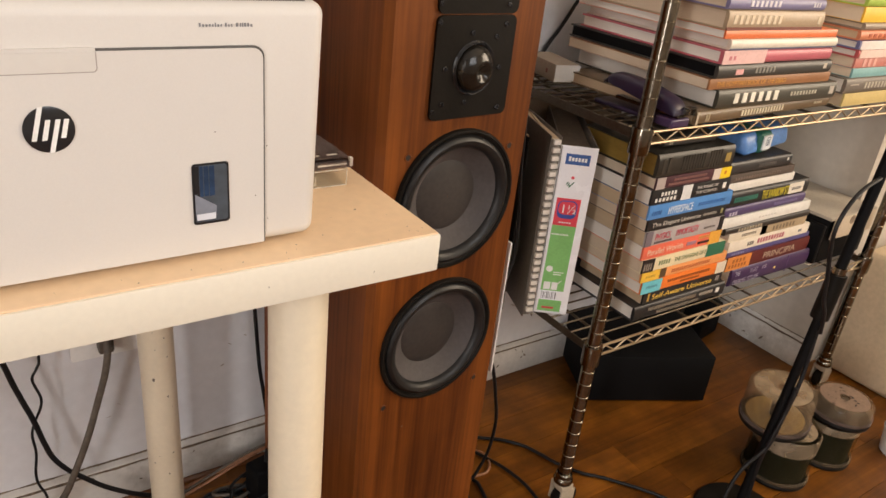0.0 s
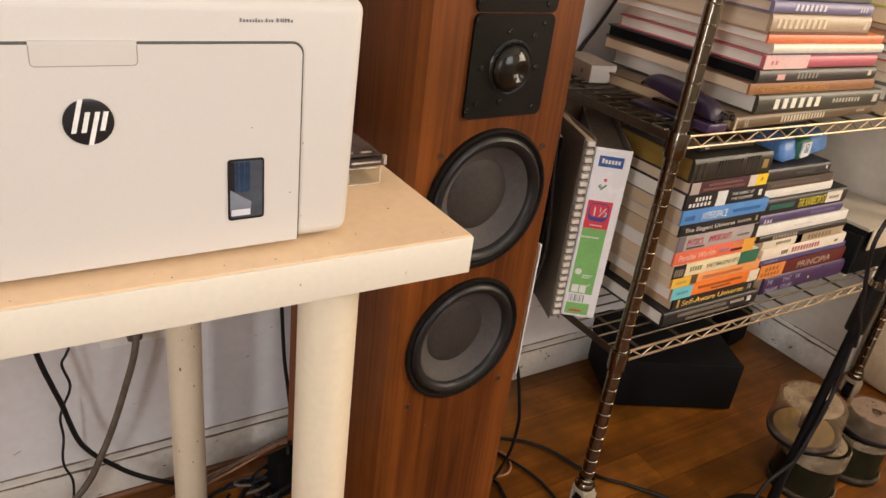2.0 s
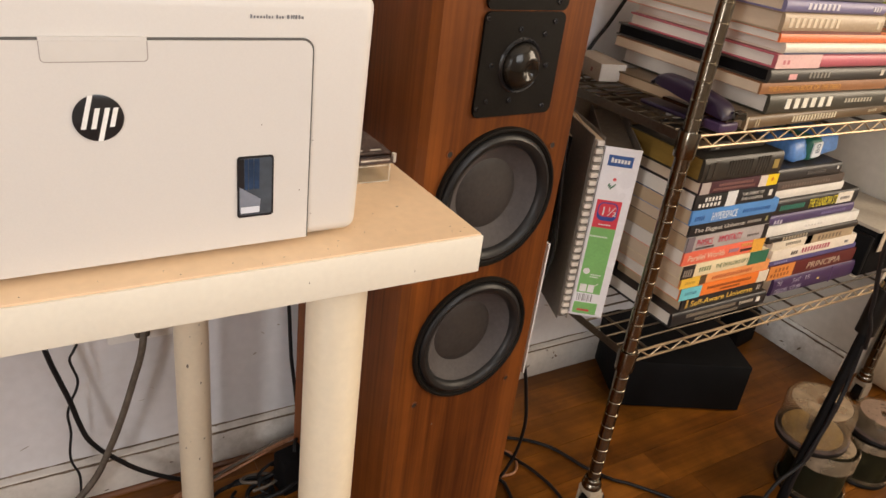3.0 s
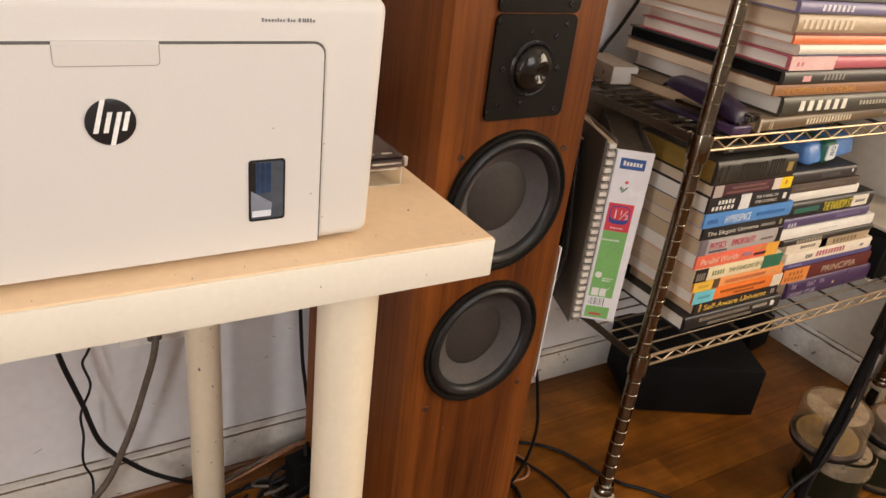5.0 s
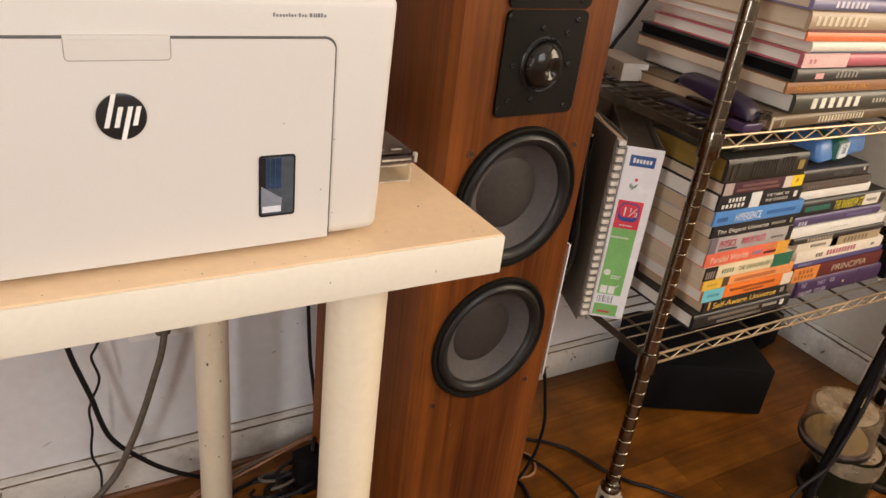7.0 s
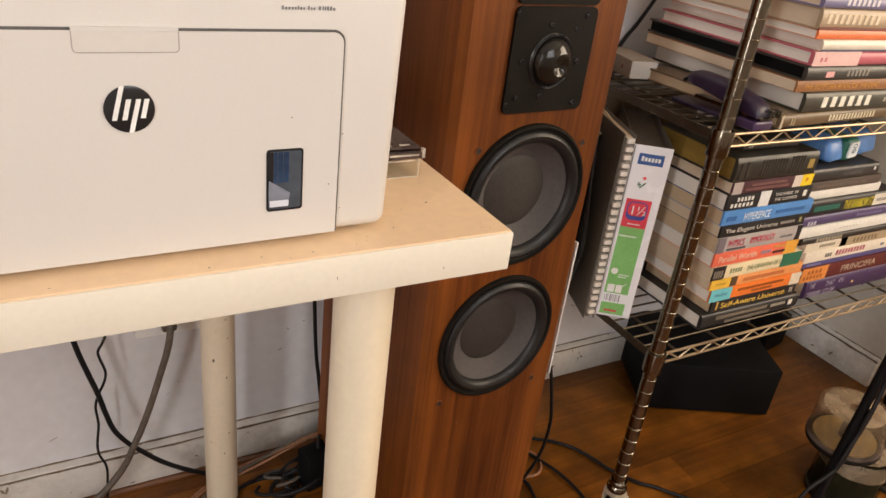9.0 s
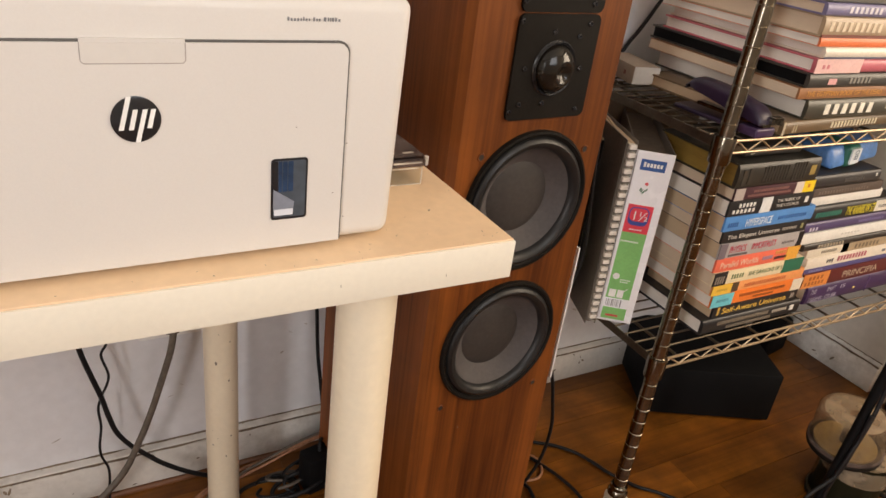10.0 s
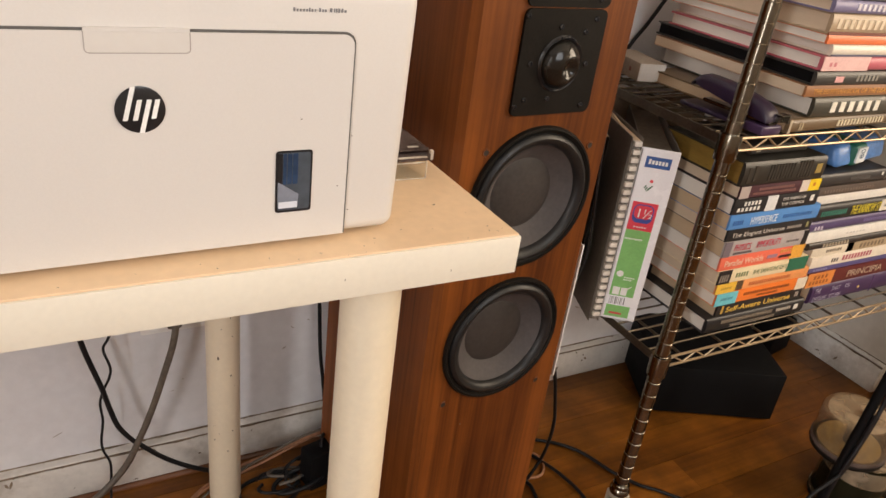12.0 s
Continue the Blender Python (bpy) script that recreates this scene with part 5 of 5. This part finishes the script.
for k in range(17):
    u = k / 16
    yy = 0.001 + 0.140 * u
    w = 0.0195 * (0.90 + 0.10 * math.sin(math.pi * min(1, u * 1.3)))
    top = 0.036 + 0.016 * u + 0.006 * math.sin(math.pi * u)
    if u < 0.10:
        top -= (0.10 - u) * 0.09
    if u > 0.86:
        top -= (u - 0.86) ** 2 * 0.6
        w *= 1 - (u - 0.86) * 1.4
    low = 0.0175 + 0.019 * u
    rings.append([bm.verts.new((x, yy, z)) for x, z in ((-w, low), (-w, top - 0.009), (-w * 0.86, top - 0.0035), (-w * 0.55, top - 0.0007), (0, top), (w * 0.55, top - 0.0007), (w * 0.86, top - 0.0035), (w, top - 0.009), (w, low))])
for a, b in zip(rings, rings[1:]):
    for k in range(9):
        bm.faces.new((a[k], a[(k + 1) % 9], b[(k + 1) % 9], b[k]))
bm.faces.new(rings[0])
bm.faces.new(rings[-1][::-1])
part("top_handle", bm, M_PURPLE, stapler, soft=60)
part("magazine", box(nb(), -0.0085, 0.0085, -0.001, 0.118, 0.0135, 0.0185, 0.001, 1), M_CHROME, stapler, "metal staple channel")
bm = nb()
box(bm, 0.002, 0.0195, -0.0105, 0.002, 0.0285, 0.0305, 0.0006, 1)
box(bm, 0.0175, 0.0195, -0.0105, 0.002, 0.0180, 0.0290, 0.0006, 1)
box(bm, 0.004, 0.0170, -0.0050, 0.002, 0.0185, 0.0275, 0.001, 1)
part("front_catch", bm, M_CHROME, stapler, "bright metal catch at the nose")
carton = thing("small_carton", pose(0.5515, 0.487, SHELVES[1] + 0.0003, 0, 0, -11), "small worn cardboard box with a white end on the wire shelf", "box")
part("sides", box(nb(), 0, 0.050, 0.001, 0.105, 0, 0.0300, 0.0012), surf("worn_card", (0.36, 0.29, 0.22), 0.75, vary=0.10, scale=14, dirt=(0.22, 0.16, 0.11), dirt_amount=0.4), carton, "dusty brown card")
part("end_flap", box(nb(), 0.001, 0.049, -0.0004, 0.0008, 0.0008, 0.0292), surf("white_card", (0.68, 0.64, 0.58), 0.7, vary=0.05, scale=14), carton, "white end flap")
part("stain", box(nb(), -0.0004, 0.0004, 0.024, 0.030, 0.011, 0.018), ink((0.20, 0.07, 0.05)), carton, "dark red mark")

# ---- storage box at the end of the lower shelf ----
sbox = thing("storage_box", pose(1.185, 0.262, SHELVES[0] + 0.0004), "black storage box with a worn pale cardboard lid on the shelf", "storage box")
part("body", box(nb(), 0.0, 0.175, 0.0, 0.255, 0, 0.1005, 0.003), M_BLACKBOX, sbox)
lidb = part("lid", box(nb(), -0.004, 0.179, -0.006, 0.262, 0.1007, 0.1085, 0.002), M_CARD, sbox, "pale worn cardboard lid")
part("lid_flap", box(nb(), 0.008, 0.170, -0.0095, -0.0065, 0.0585, 0.1065, 0.001), surf("pale_card", (0.56, 0.47, 0.35), 0.8, vary=0.06), lidb)
# No hole is cut: a dark disc paints its shade on the flap.
part("hand_hole", lathe(nb(), [(0.010, 0), (0.010, 0.0012)], pose(0.075, -0.0090, 0.0965, 90), 18), M_GRIME_HOLE, lidb, "dark disc painted as the shaded hand hole")
case2 = thing("black_case", ON_RACK @ pose(1.128, 0.240, Z1 + 0.0028), "thin black plastic case standing beside the books on the shelf", "case")
part("body", box(nb(), -0.004, 0.0085, 0.000, 0.21, 0.0, 0.086, 0.003), M_BLACKBOX, case2)
papers = thing("paper_sheets", ON_RACK @ pose(1.115, 0.245, Z1 + 0.0003, 0, 0, 5), "loose grey papers lying on the wire shelf", "paper")
part("sheet", box(nb(), 0, 0.016, -0.004, 0.18, 0, 0.0022), M_CARD, papers)

# ---- black box under the rack ----
sub = thing("black_box", pose(1.017, 0.315, 0.0, 0, 0, -26), "low black vinyl box standing on the floor under the rack", "box")
part("body", box(nb(), -0.285, 0, 0, 0.215, 0.004, 0.1215, 0.003), M_BLACKBOX, sub)
for fx in (-0.26, -0.025):
    for fy in (0.025, 0.19):
        part("foot", lathe(nb(), [(0.010, 0), (0.011, 0.0045)], pose(fx, fy, 0), 14), M_BLACK, sub)
dark = thing("cable_box", pose(1.26, 0.53, 0, 0, 0, 10), "small black plastic box on the floor in the corner", "box")
part("body", box(nb(), -0.05, 0.05, -0.03, 0.03, 0, 0.09, 0.006), M_BLACKBOX, dark)

# ---- disc spindles ----


def spindle(x, y, z, h, r, dusty, fill, label, tilt=0.0):
    sp = thing("disc_spindle", pose(x, y, z, 0, tilt, 0), label, "disc spindle", "disc spindles on the floor")
    part("base", lathe(nb(), [(r - 0.004, 0), (r, 0.001), (r + 0.001, 0.006), (r - 0.001, 0.010), (r - 0.004, 0.0105)], seg=48), M_BLACK, sp, "black round base")
    part("cover", lathe(nb(), [(r - 0.0022, 0.0108), (r - 0.0022, h - 0.004), (r - 0.005, h - 0.0005), (r - 0.012, h), (0.010, h), (0.009, h - 0.002), (0.001, h - 0.002), (0.001, h - 0.0034), (0.010, h - 0.0034), (0.011, h - 0.0014), (r - 0.0125, h - 0.0014), (r - 0.0062, h - 0.002), (r - 0.0036, h - 0.0055), (r - 0.0036, 0.0108), (r - 0.0022, 0.0108)], seg=48, caps=False), M_DUSTY if fill < 0.01 else M_HAZY, sp, "dusty clear plastic cover", soft=40)
    part("rim", lathe(nb(), [(r - 0.0020, 0.0108), (r + 0.0012, 0.0112), (r + 0.0012, 0.0165), (r - 0.0020, 0.0175)], seg=48, caps=False), M_SMOKE if dusty or fill < 0.01 else M_DUSTY, sp)
    if fill:
        q = r - 0.008 if fill > 0.01 else r - 0.0105
        part("disc_pile", lathe(nb(), [(0.008, 0.0108), (q, 0.0112), (q, 0.0108 + fill), (0.008, 0.0108 + fill)], seg=40), M_DISCS if fill > 0.01 else M_DUSTPALE, sp, "dark pile of discs" if fill > 0.01 else "single dusty disc")
    if 0.01 < fill < h - 0.025:
        part("dust_band", lathe(nb(), [(r - 0.0019, 0.0140 + fill), (r - 0.0019, h - 0.0045), (r - 0.0046, h - 0.0006)], seg=48, caps=False), M_DUSTTOP, sp, "dusty upper edge of the cover", soft=40)
    wide = 0.0065 if fill > 0.01 else 0.011
    part("centre_pin", lathe(nb(), [(wide, 0.0108), (wide, min(h - 0.010, 0.0108 + max(fill, 0) + 0.034)), (0.004, h - 0.006)], seg=16), M_BLACK, sp)
    part("dust", lathe(nb(), [(0.010, h + 0.0001), (r - 0.012, h + 0.0001), (r - 0.014, h + 0.0004), (0.011, h + 0.0004)], seg=40, caps=False), M_DUST if dusty else M_DUSTTOP, sp, "film of dust")
    if dusty:
        rg = random.Random(9)
        for _ in range(22):
            bm2 = nb()
            a, q, s = rg.uniform(0, 6.28), rg.uniform(0.012, r - 0.012), rg.uniform(0.0015, 0.005)
            bmesh.ops.create_icosphere(bm2, subdivisions=1, radius=1, matrix=Matrix.Translation((q * math.cos(a), q * math.sin(a), h + 0.0005)) @ Matrix.Rotation(a * 3, 4, "Z") @ Matrix.Diagonal((s, s * 0.45, 0.0008, 1)))
            part("dirt_flake", bm2, M_FLAKE_HOLE, sp)
    return sp


spindle(0.966, 0.098, 0.0, 0.115, 0.064, False, 0.066, "clear disc spindle half full of dark discs, on the floor")
spindle(0.937, 0.1185, 0.1225, 0.081, 0.0650, False, 0.004, "empty dusty clear disc spindle standing askew on another", -5.0)
spindle(1.108, 0.083, 0.0, 0.100, 0.0590, False, 0.070, "clear disc spindle full of dark discs, on the floor")
spindle(1.117, 0.079, 0.1008, 0.044, 0.0600, True, 0.0, "dirty disc spindle with flaking dust standing on another")
bag = thing("paper_bag", pose(1.442, 0.02, 0), "beige paper carrier bag standing on the floor", "bag")
bm = nb()
box(bm, 0, 0.26, 0, 0.26, 0, 0.33, 0.02, 3)
bmesh.ops.subdivide_edges(bm, edges=bm.edges[:], cuts=2, use_grid_fill=True)
for v in bm.verts:
    v.co += 0.010 * noise.noise_vector(v.co * 9) * (0 if v.co.z < 0.01 else 1)
part("body", bm, surf("kraft_paper", (0.60, 0.47, 0.31), 0.8, vary=0.1, scale=8, fine=90, bump=0.2), bag, soft=50)
part("fold", box(nb(), 0.02, 0.24, -0.006, 0.02, 0.02, 0.09, 0.006), surf("kraft_fold", (0.48, 0.37, 0.24), 0.8, vary=0.1), bag)
tub = thing("plastic_tub", pose(1.272, -0.008, 0), "small round white plastic tub on the floor", "tub")
part("wall", lathe(nb(), [(0.036, 0), (0.041, 0.004), (0.046, 0.045), (0.047, 0.055)], seg=32), M_WHITE, tub)
part("lid", lathe(nb(), [(0.048, 0.0552), (0.049, 0.058), (0.046, 0.068), (0.030, 0.074), (0.001, 0.076)], seg=32), M_WHITE, tub)

# ---- leaning stand in front of the rack ----
stand = thing("microphone_stand", pose(0.785, 0.048, 0), "black metal stand with a round base, a cable wound on it", "stand")
part("base", lathe(nb(), [(0.083, 0), (0.085, 0.004), (0.080, 0.011), (0.05, 0.017), (0.022, 0.024), (0.016, 0.034), (0.001, 0.034)], seg=48), M_BLACK, stand)


def lean(z, dx=0.0, dy=0.0):
    return (0.098 * z + dx, 0.010 + dy, z)


part("lower_tube", sweep(nb(), [lean(0.03), lean(0.46)], 0.0078, 16, 1), M_BLACKBOX, stand)
part("upper_tube", sweep(nb(), [lean(0.46), lean(1.15)], 0.0085, 16, 1), M_BLACKBOX, stand)
part("clutch", sweep(nb(), [lean(0.420), lean(0.428), lean(0.475), lean(0.50)], 0.0150, 16, 1), M_BLACK, stand, "black rubber clutch")
part("clutch_ring", sweep(nb(), [lean(0.500), lean(0.512)], 0.0110, 16, 1), M_CHROME, stand)
part("wound_cable", sweep(nb(), [lean(0.0 + 0.02 + k * 0.02, 0.008 * math.cos(k * 0.42), -0.0095 + 0.003 * math.sin(k * 0.42)) for k in range(20)], 0.0036, 8, 4), M_CABLE, stand, "black cable along the tube")
part("cable_loop", sweep(nb(), [lean(0.665, -0.006, -0.004), (0.012, 0.004, 0.652), (-0.020, 0.002, 0.628), (-0.030, 0.002, 0.600), (-0.026, 0.002, 0.570), (-0.010, 0.002, 0.531), (0.000, 0.000, 0.500), (0.006, -0.002, 0.469), (0.018, -0.006, 0.440), lean(0.40, -0.006, -0.014)], 0.0034, 8, 5), M_CABLE, stand, "black cable loop")

# ---- wall socket and cables ----
socket = thing("wall_outlet", (-0.172, WALL_Y, 0.345), "white double wall outlet plate with a grey plug in it", "outlet")
part("cover_plate", plate(nb(), -0.048, 0.048, -0.050, 0.050, 0.004, -0.011, 0.0), surf("plate_plastic", (0.80, 0.79, 0.76), 0.35, vary=0.03), socket)
part("plug", box(nb(), -0.011, 0.011, -0.030, -0.006, -0.036, -0.010, 0.004), M_GCABLE, socket, "grey mains plug")
for sx in (-0.03, 0.03):
    part("screw", lathe(nb(), [(0.003, 0), (0.003, 0.001), (0.001, 0.0014)], pose(sx, -0.006, 0.0, 90), 12), M_CARD, socket)


def cord(name, pts, r, material, label, category="cable"):
    return tagged(part(name, sweep(nb(), pts, r, 8, 7), material, soft=60), label, category)


cord("mains_cable", [(-0.172, 0.580, 0.340), (-0.174, 0.566, 0.323), (-0.180, 0.566, 0.289), (-0.194, 0.566, 0.243), (-0.209, 0.566, 0.196), (-0.225, 0.566, 0.152), (-0.240, 0.566, 0.117), (-0.256, 0.566, 0.082), (-0.279, 0.564, 0.052), (-0.312, 0.558, 0.026), (-0.36, 0.548, 0.006), (-0.50, 0.53, 0.006)], 0.0055, M_GCABLE, "stiff grey mains cable hanging from the outlet")
cord("black_cable", [(-0.335, 0.57, 0.70), (-0.318, 0.57, 0.42), (-0.303, 0.57, 0.321), (-0.293, 0.57, 0.275), (-0.282, 0.57, 0.230), (-0.274, 0.57, 0.187), (-0.265, 0.57, 0.153), (-0.249, 0.57, 0.124), (-0.233, 0.57, 0.104), (-0.205, 0.57, 0.072), (-0.176, 0.568, 0.048), (-0.142, 0.566, 0.026), (-0.105, 0.562, 0.010), (-0.08, 0.556, 0.006)], 0.0040, M_CABLE, "thick black cable hanging under the table")
cord("thin_cable", [(-0.262, 0.585, 0.70), (-0.262, 0.585, 0.45), (-0.262, 0.582, 0.335), (-0.267, 0.578, 0.315), (-0.275, 0.578, 0.297), (-0.268, 0.578, 0.263), (-0.271, 0.578, 0.244), (-0.280, 0.578, 0.224), (-0.287, 0.578, 0.200), (-0.286, 0.578, 0.165), (-0.291, 0.578, 0.128), (-0.290, 0.578, 0.105), (-0.282, 0.576, 0.077), (-0.285, 0.572, 0.035), (-0.290, 0.560, 0.004), (-0.31, 0.52, 0.004)], 0.0020, M_CABLE, "thin wavy black cable against the wall")
cord("thin_cable", [(0.050, 0.585, 0.70), (0.055, 0.585, 0.42), (0.060, 0.583, 0.308), (0.065, 0.581, 0.217), (0.071, 0.580, 0.165), (0.076, 0.578, 0.118), (0.077, 0.572, 0.08), (0.075, 0.560, 0.039), (0.04, 0.545, 0.008)], 0.0034, M_CABLE, "black cable hanging against the wall")
for k, (dy, mt, lab) in enumerate(((0.0, M_COPPER, "copper-coloured loudspeaker wire along the baseboard"), (0.006, M_COPPER, "copper-coloured loudspeaker wire along the baseboard"), (-0.012, M_GCABLE, "grey loudspeaker wire along the baseboard"))):
    cord("speaker_wire", [(-0.22, 0.470 + dy, 0.004), (-0.15, 0.535 + dy, 0.006), (-0.08, 0.548 + dy, 0.014 + 0.01 * k), (-0.03, 0.552 + dy * 0.4, 0.026 + 0.008 * k), (0.02, 0.556, 0.040 + 0.006 * k), (0.07, 0.558, 0.052 + 0.004 * k), (0.12, 0.556, 0.058), (0.19, 0.556, 0.062)], 0.0024, mt, lab)
for k in range(6):
    rg = random.Random(40 + k)
    ox, oy, turn, wide = -0.045 + 0.018 * k, 0.488 + 0.012 * (k % 3), rg.uniform(0, 6.28), rg.uniform(0.030, 0.055)
    pts = [(ox + wide * math.cos(turn + j * 0.75), oy + 0.6 * wide * math.sin(turn + j * 0.75) + 0.002 * j, 0.006 + 0.006 * k * (0.5 - 0.5 * math.cos(j * 0.9 + k))) for j in range(10)]
    cord("tangled_cable", pts, (0.0035, 0.003, 0.0030, 0.004, 0.0028, 0.003)[k], M_GCABLE if k == 2 else M_CABLE, "tangled cable on the floor behind the loudspeaker")
adapter = thing("power_adapter", pose(0.045, 0.50, 0, 0, 0, 12), "black power adapter on the floor among cables", "adapter")
part("body", box(nb(), -0.03, 0.03, -0.02, 0.02, 0, 0.075, 0.005), M_BLACKBOX, adapter)
part("lead", sweep(nb(), [(0, 0, 0.074), (0.004, 0.006, 0.084), (0.016, 0.020, 0.080), (0.028, 0.032, 0.045), (0.034, 0.034, 0.004)], 0.003, 8, 4), M_CABLE, adapter)
# loudspeaker leads by the rack
cord("speaker_cable", [(0.330, 0.45, 0.42), (0.362, 0.385, 0.335), (0.384, 0.350, 0.284), (0.399, 0.350, 0.246), (0.411, 0.350, 0.196), (0.421, 0.350, 0.145), (0.420, 0.350, 0.101), (0.414, 0.352, 0.060), (0.396, 0.354, 0.018), (0.378, 0.350, 0.006), (0.350, 0.30, 0.005), (0.345, 0.20, 0.005)], 0.0032, M_CABLE, "black loudspeaker cable looping down to the floor")
cord("speaker_cable", [(0.350, 0.340, 0.80), (0.357, 0.325, 0.728), (0.365, 0.325, 0.638), (0.372, 0.325, 0.584), (0.379, 0.325, 0.529), (0.380, 0.325, 0.500), (0.374, 0.325, 0.472), (0.360, 0.330, 0.447), (0.330, 0.400, 0.430), (0.325, 0.48, 0.425)], 0.0024, M_CABLE, "thin black cable hanging behind the loudspeaker")
cord("floor_cable", [(0.43, 0.475, 0.005), (0.475, 0.444, 0.005), (0.510, 0.420, 0.005), (0.539, 0.387, 0.005), (0.556, 0.348, 0.005), (0.568, 0.315, 0.005), (0.595, 0.270, 0.005), (0.630, 0.234, 0.005), (0.690, 0.150, 0.005), (0.74, 0.02, 0.005), (0.72, -0.2, 0.005)], 0.0034, M_CABLE, "black cable running over the floorboards")
cord("floor_cable", [(0.41, 0.45, 0.005), (0.441, 0.413, 0.005), (0.452, 0.388, 0.005), (0.467, 0.346, 0.005), (0.474, 0.287, 0.005), (0.46, 0.20, 0.005), (0.44, 0.12, 0.005)], 0.0032, M_CABLE, "black cable running over the floorboards")
cord("floor_cable", [(0.37, 0.42, 0.005), (0.393, 0.356, 0.005), (0.392, 0.326, 0.005), (0.36, 0.22, 0.005)], 0.0034, M_CABLE, "black cable running over the floorboards")
cord("speaker_wire", [(0.36, 0.47, 0.004), (0.42, 0.44, 0.004), (0.455, 0.40, 0.004), (0.43, 0.36, 0.004), (0.37, 0.37, 0.004)], 0.0026, M_COPPER, "copper-coloured wire coiled on the floor")
cord("wall_cable", [(0.76, 0.603, 0.95), (0.692, 0.603, 0.838), (0.656, 0.603, 0.783), (0.629, 0.603, 0.748), (0.60, 0.602, 0.69), (0.58, 0.602, 0.55)], 0.0035, M_CABLE, "black cable running down the wall")
cord("stand_cable", [(0.812, 0.046, 0.290), (0.806, 0.046, 0.230), (0.797, 0.047, 0.175), (0.778, 0.051, 0.152), (0.748, 0.055, 0.130), (0.722, 0.054, 0.092), (0.698, 0.046, 0.042), (0.672, 0.026, 0.005), (0.62, -0.09, 0.005)], 0.0034, M_CABLE, "black cable hanging from the stand to the floor")

# ---- floorboards ----
floor = slab("floor", ROOM_X0 - 0.1, ROOM_X1 + 0.1, ROOM_Y0 - 0.1, WALL_Y + 0.1, -0.06, -0.006, M_SUBFLOOR, "reddish-brown varnished strip wood floor", "floor")
rng = random.Random(3)
W = 0.0848
yy = 0.5575
while yy > ROOM_Y0:
    x, ln = ROOM_X0, rng.uniform(0.2, 1.1)
    while x < ROOM_X1:
        x1 = min(x + ln, ROOM_X1)
        if x1 > ROOM_X1 - 0.15:
            x1 = ROOM_X1
        part("plank", box(nb(), x + 0.0002, x1 - 0.0002, max(yy - W + 0.0007, ROOM_Y0), yy - 0.0003, -0.006, 0.0), M_FLOOR, floor, soft=None)
        x, ln = x1, rng.uniform(0.5, 1.2)
    yy -= W
for x in (-2.2, -1.1, 0.0, 1.1):
    part("plank", box(nb(), x, x + 1.0995, 0.558, 0.612, -0.006, -0.0001), M_FLOOR, floor, soft=None)
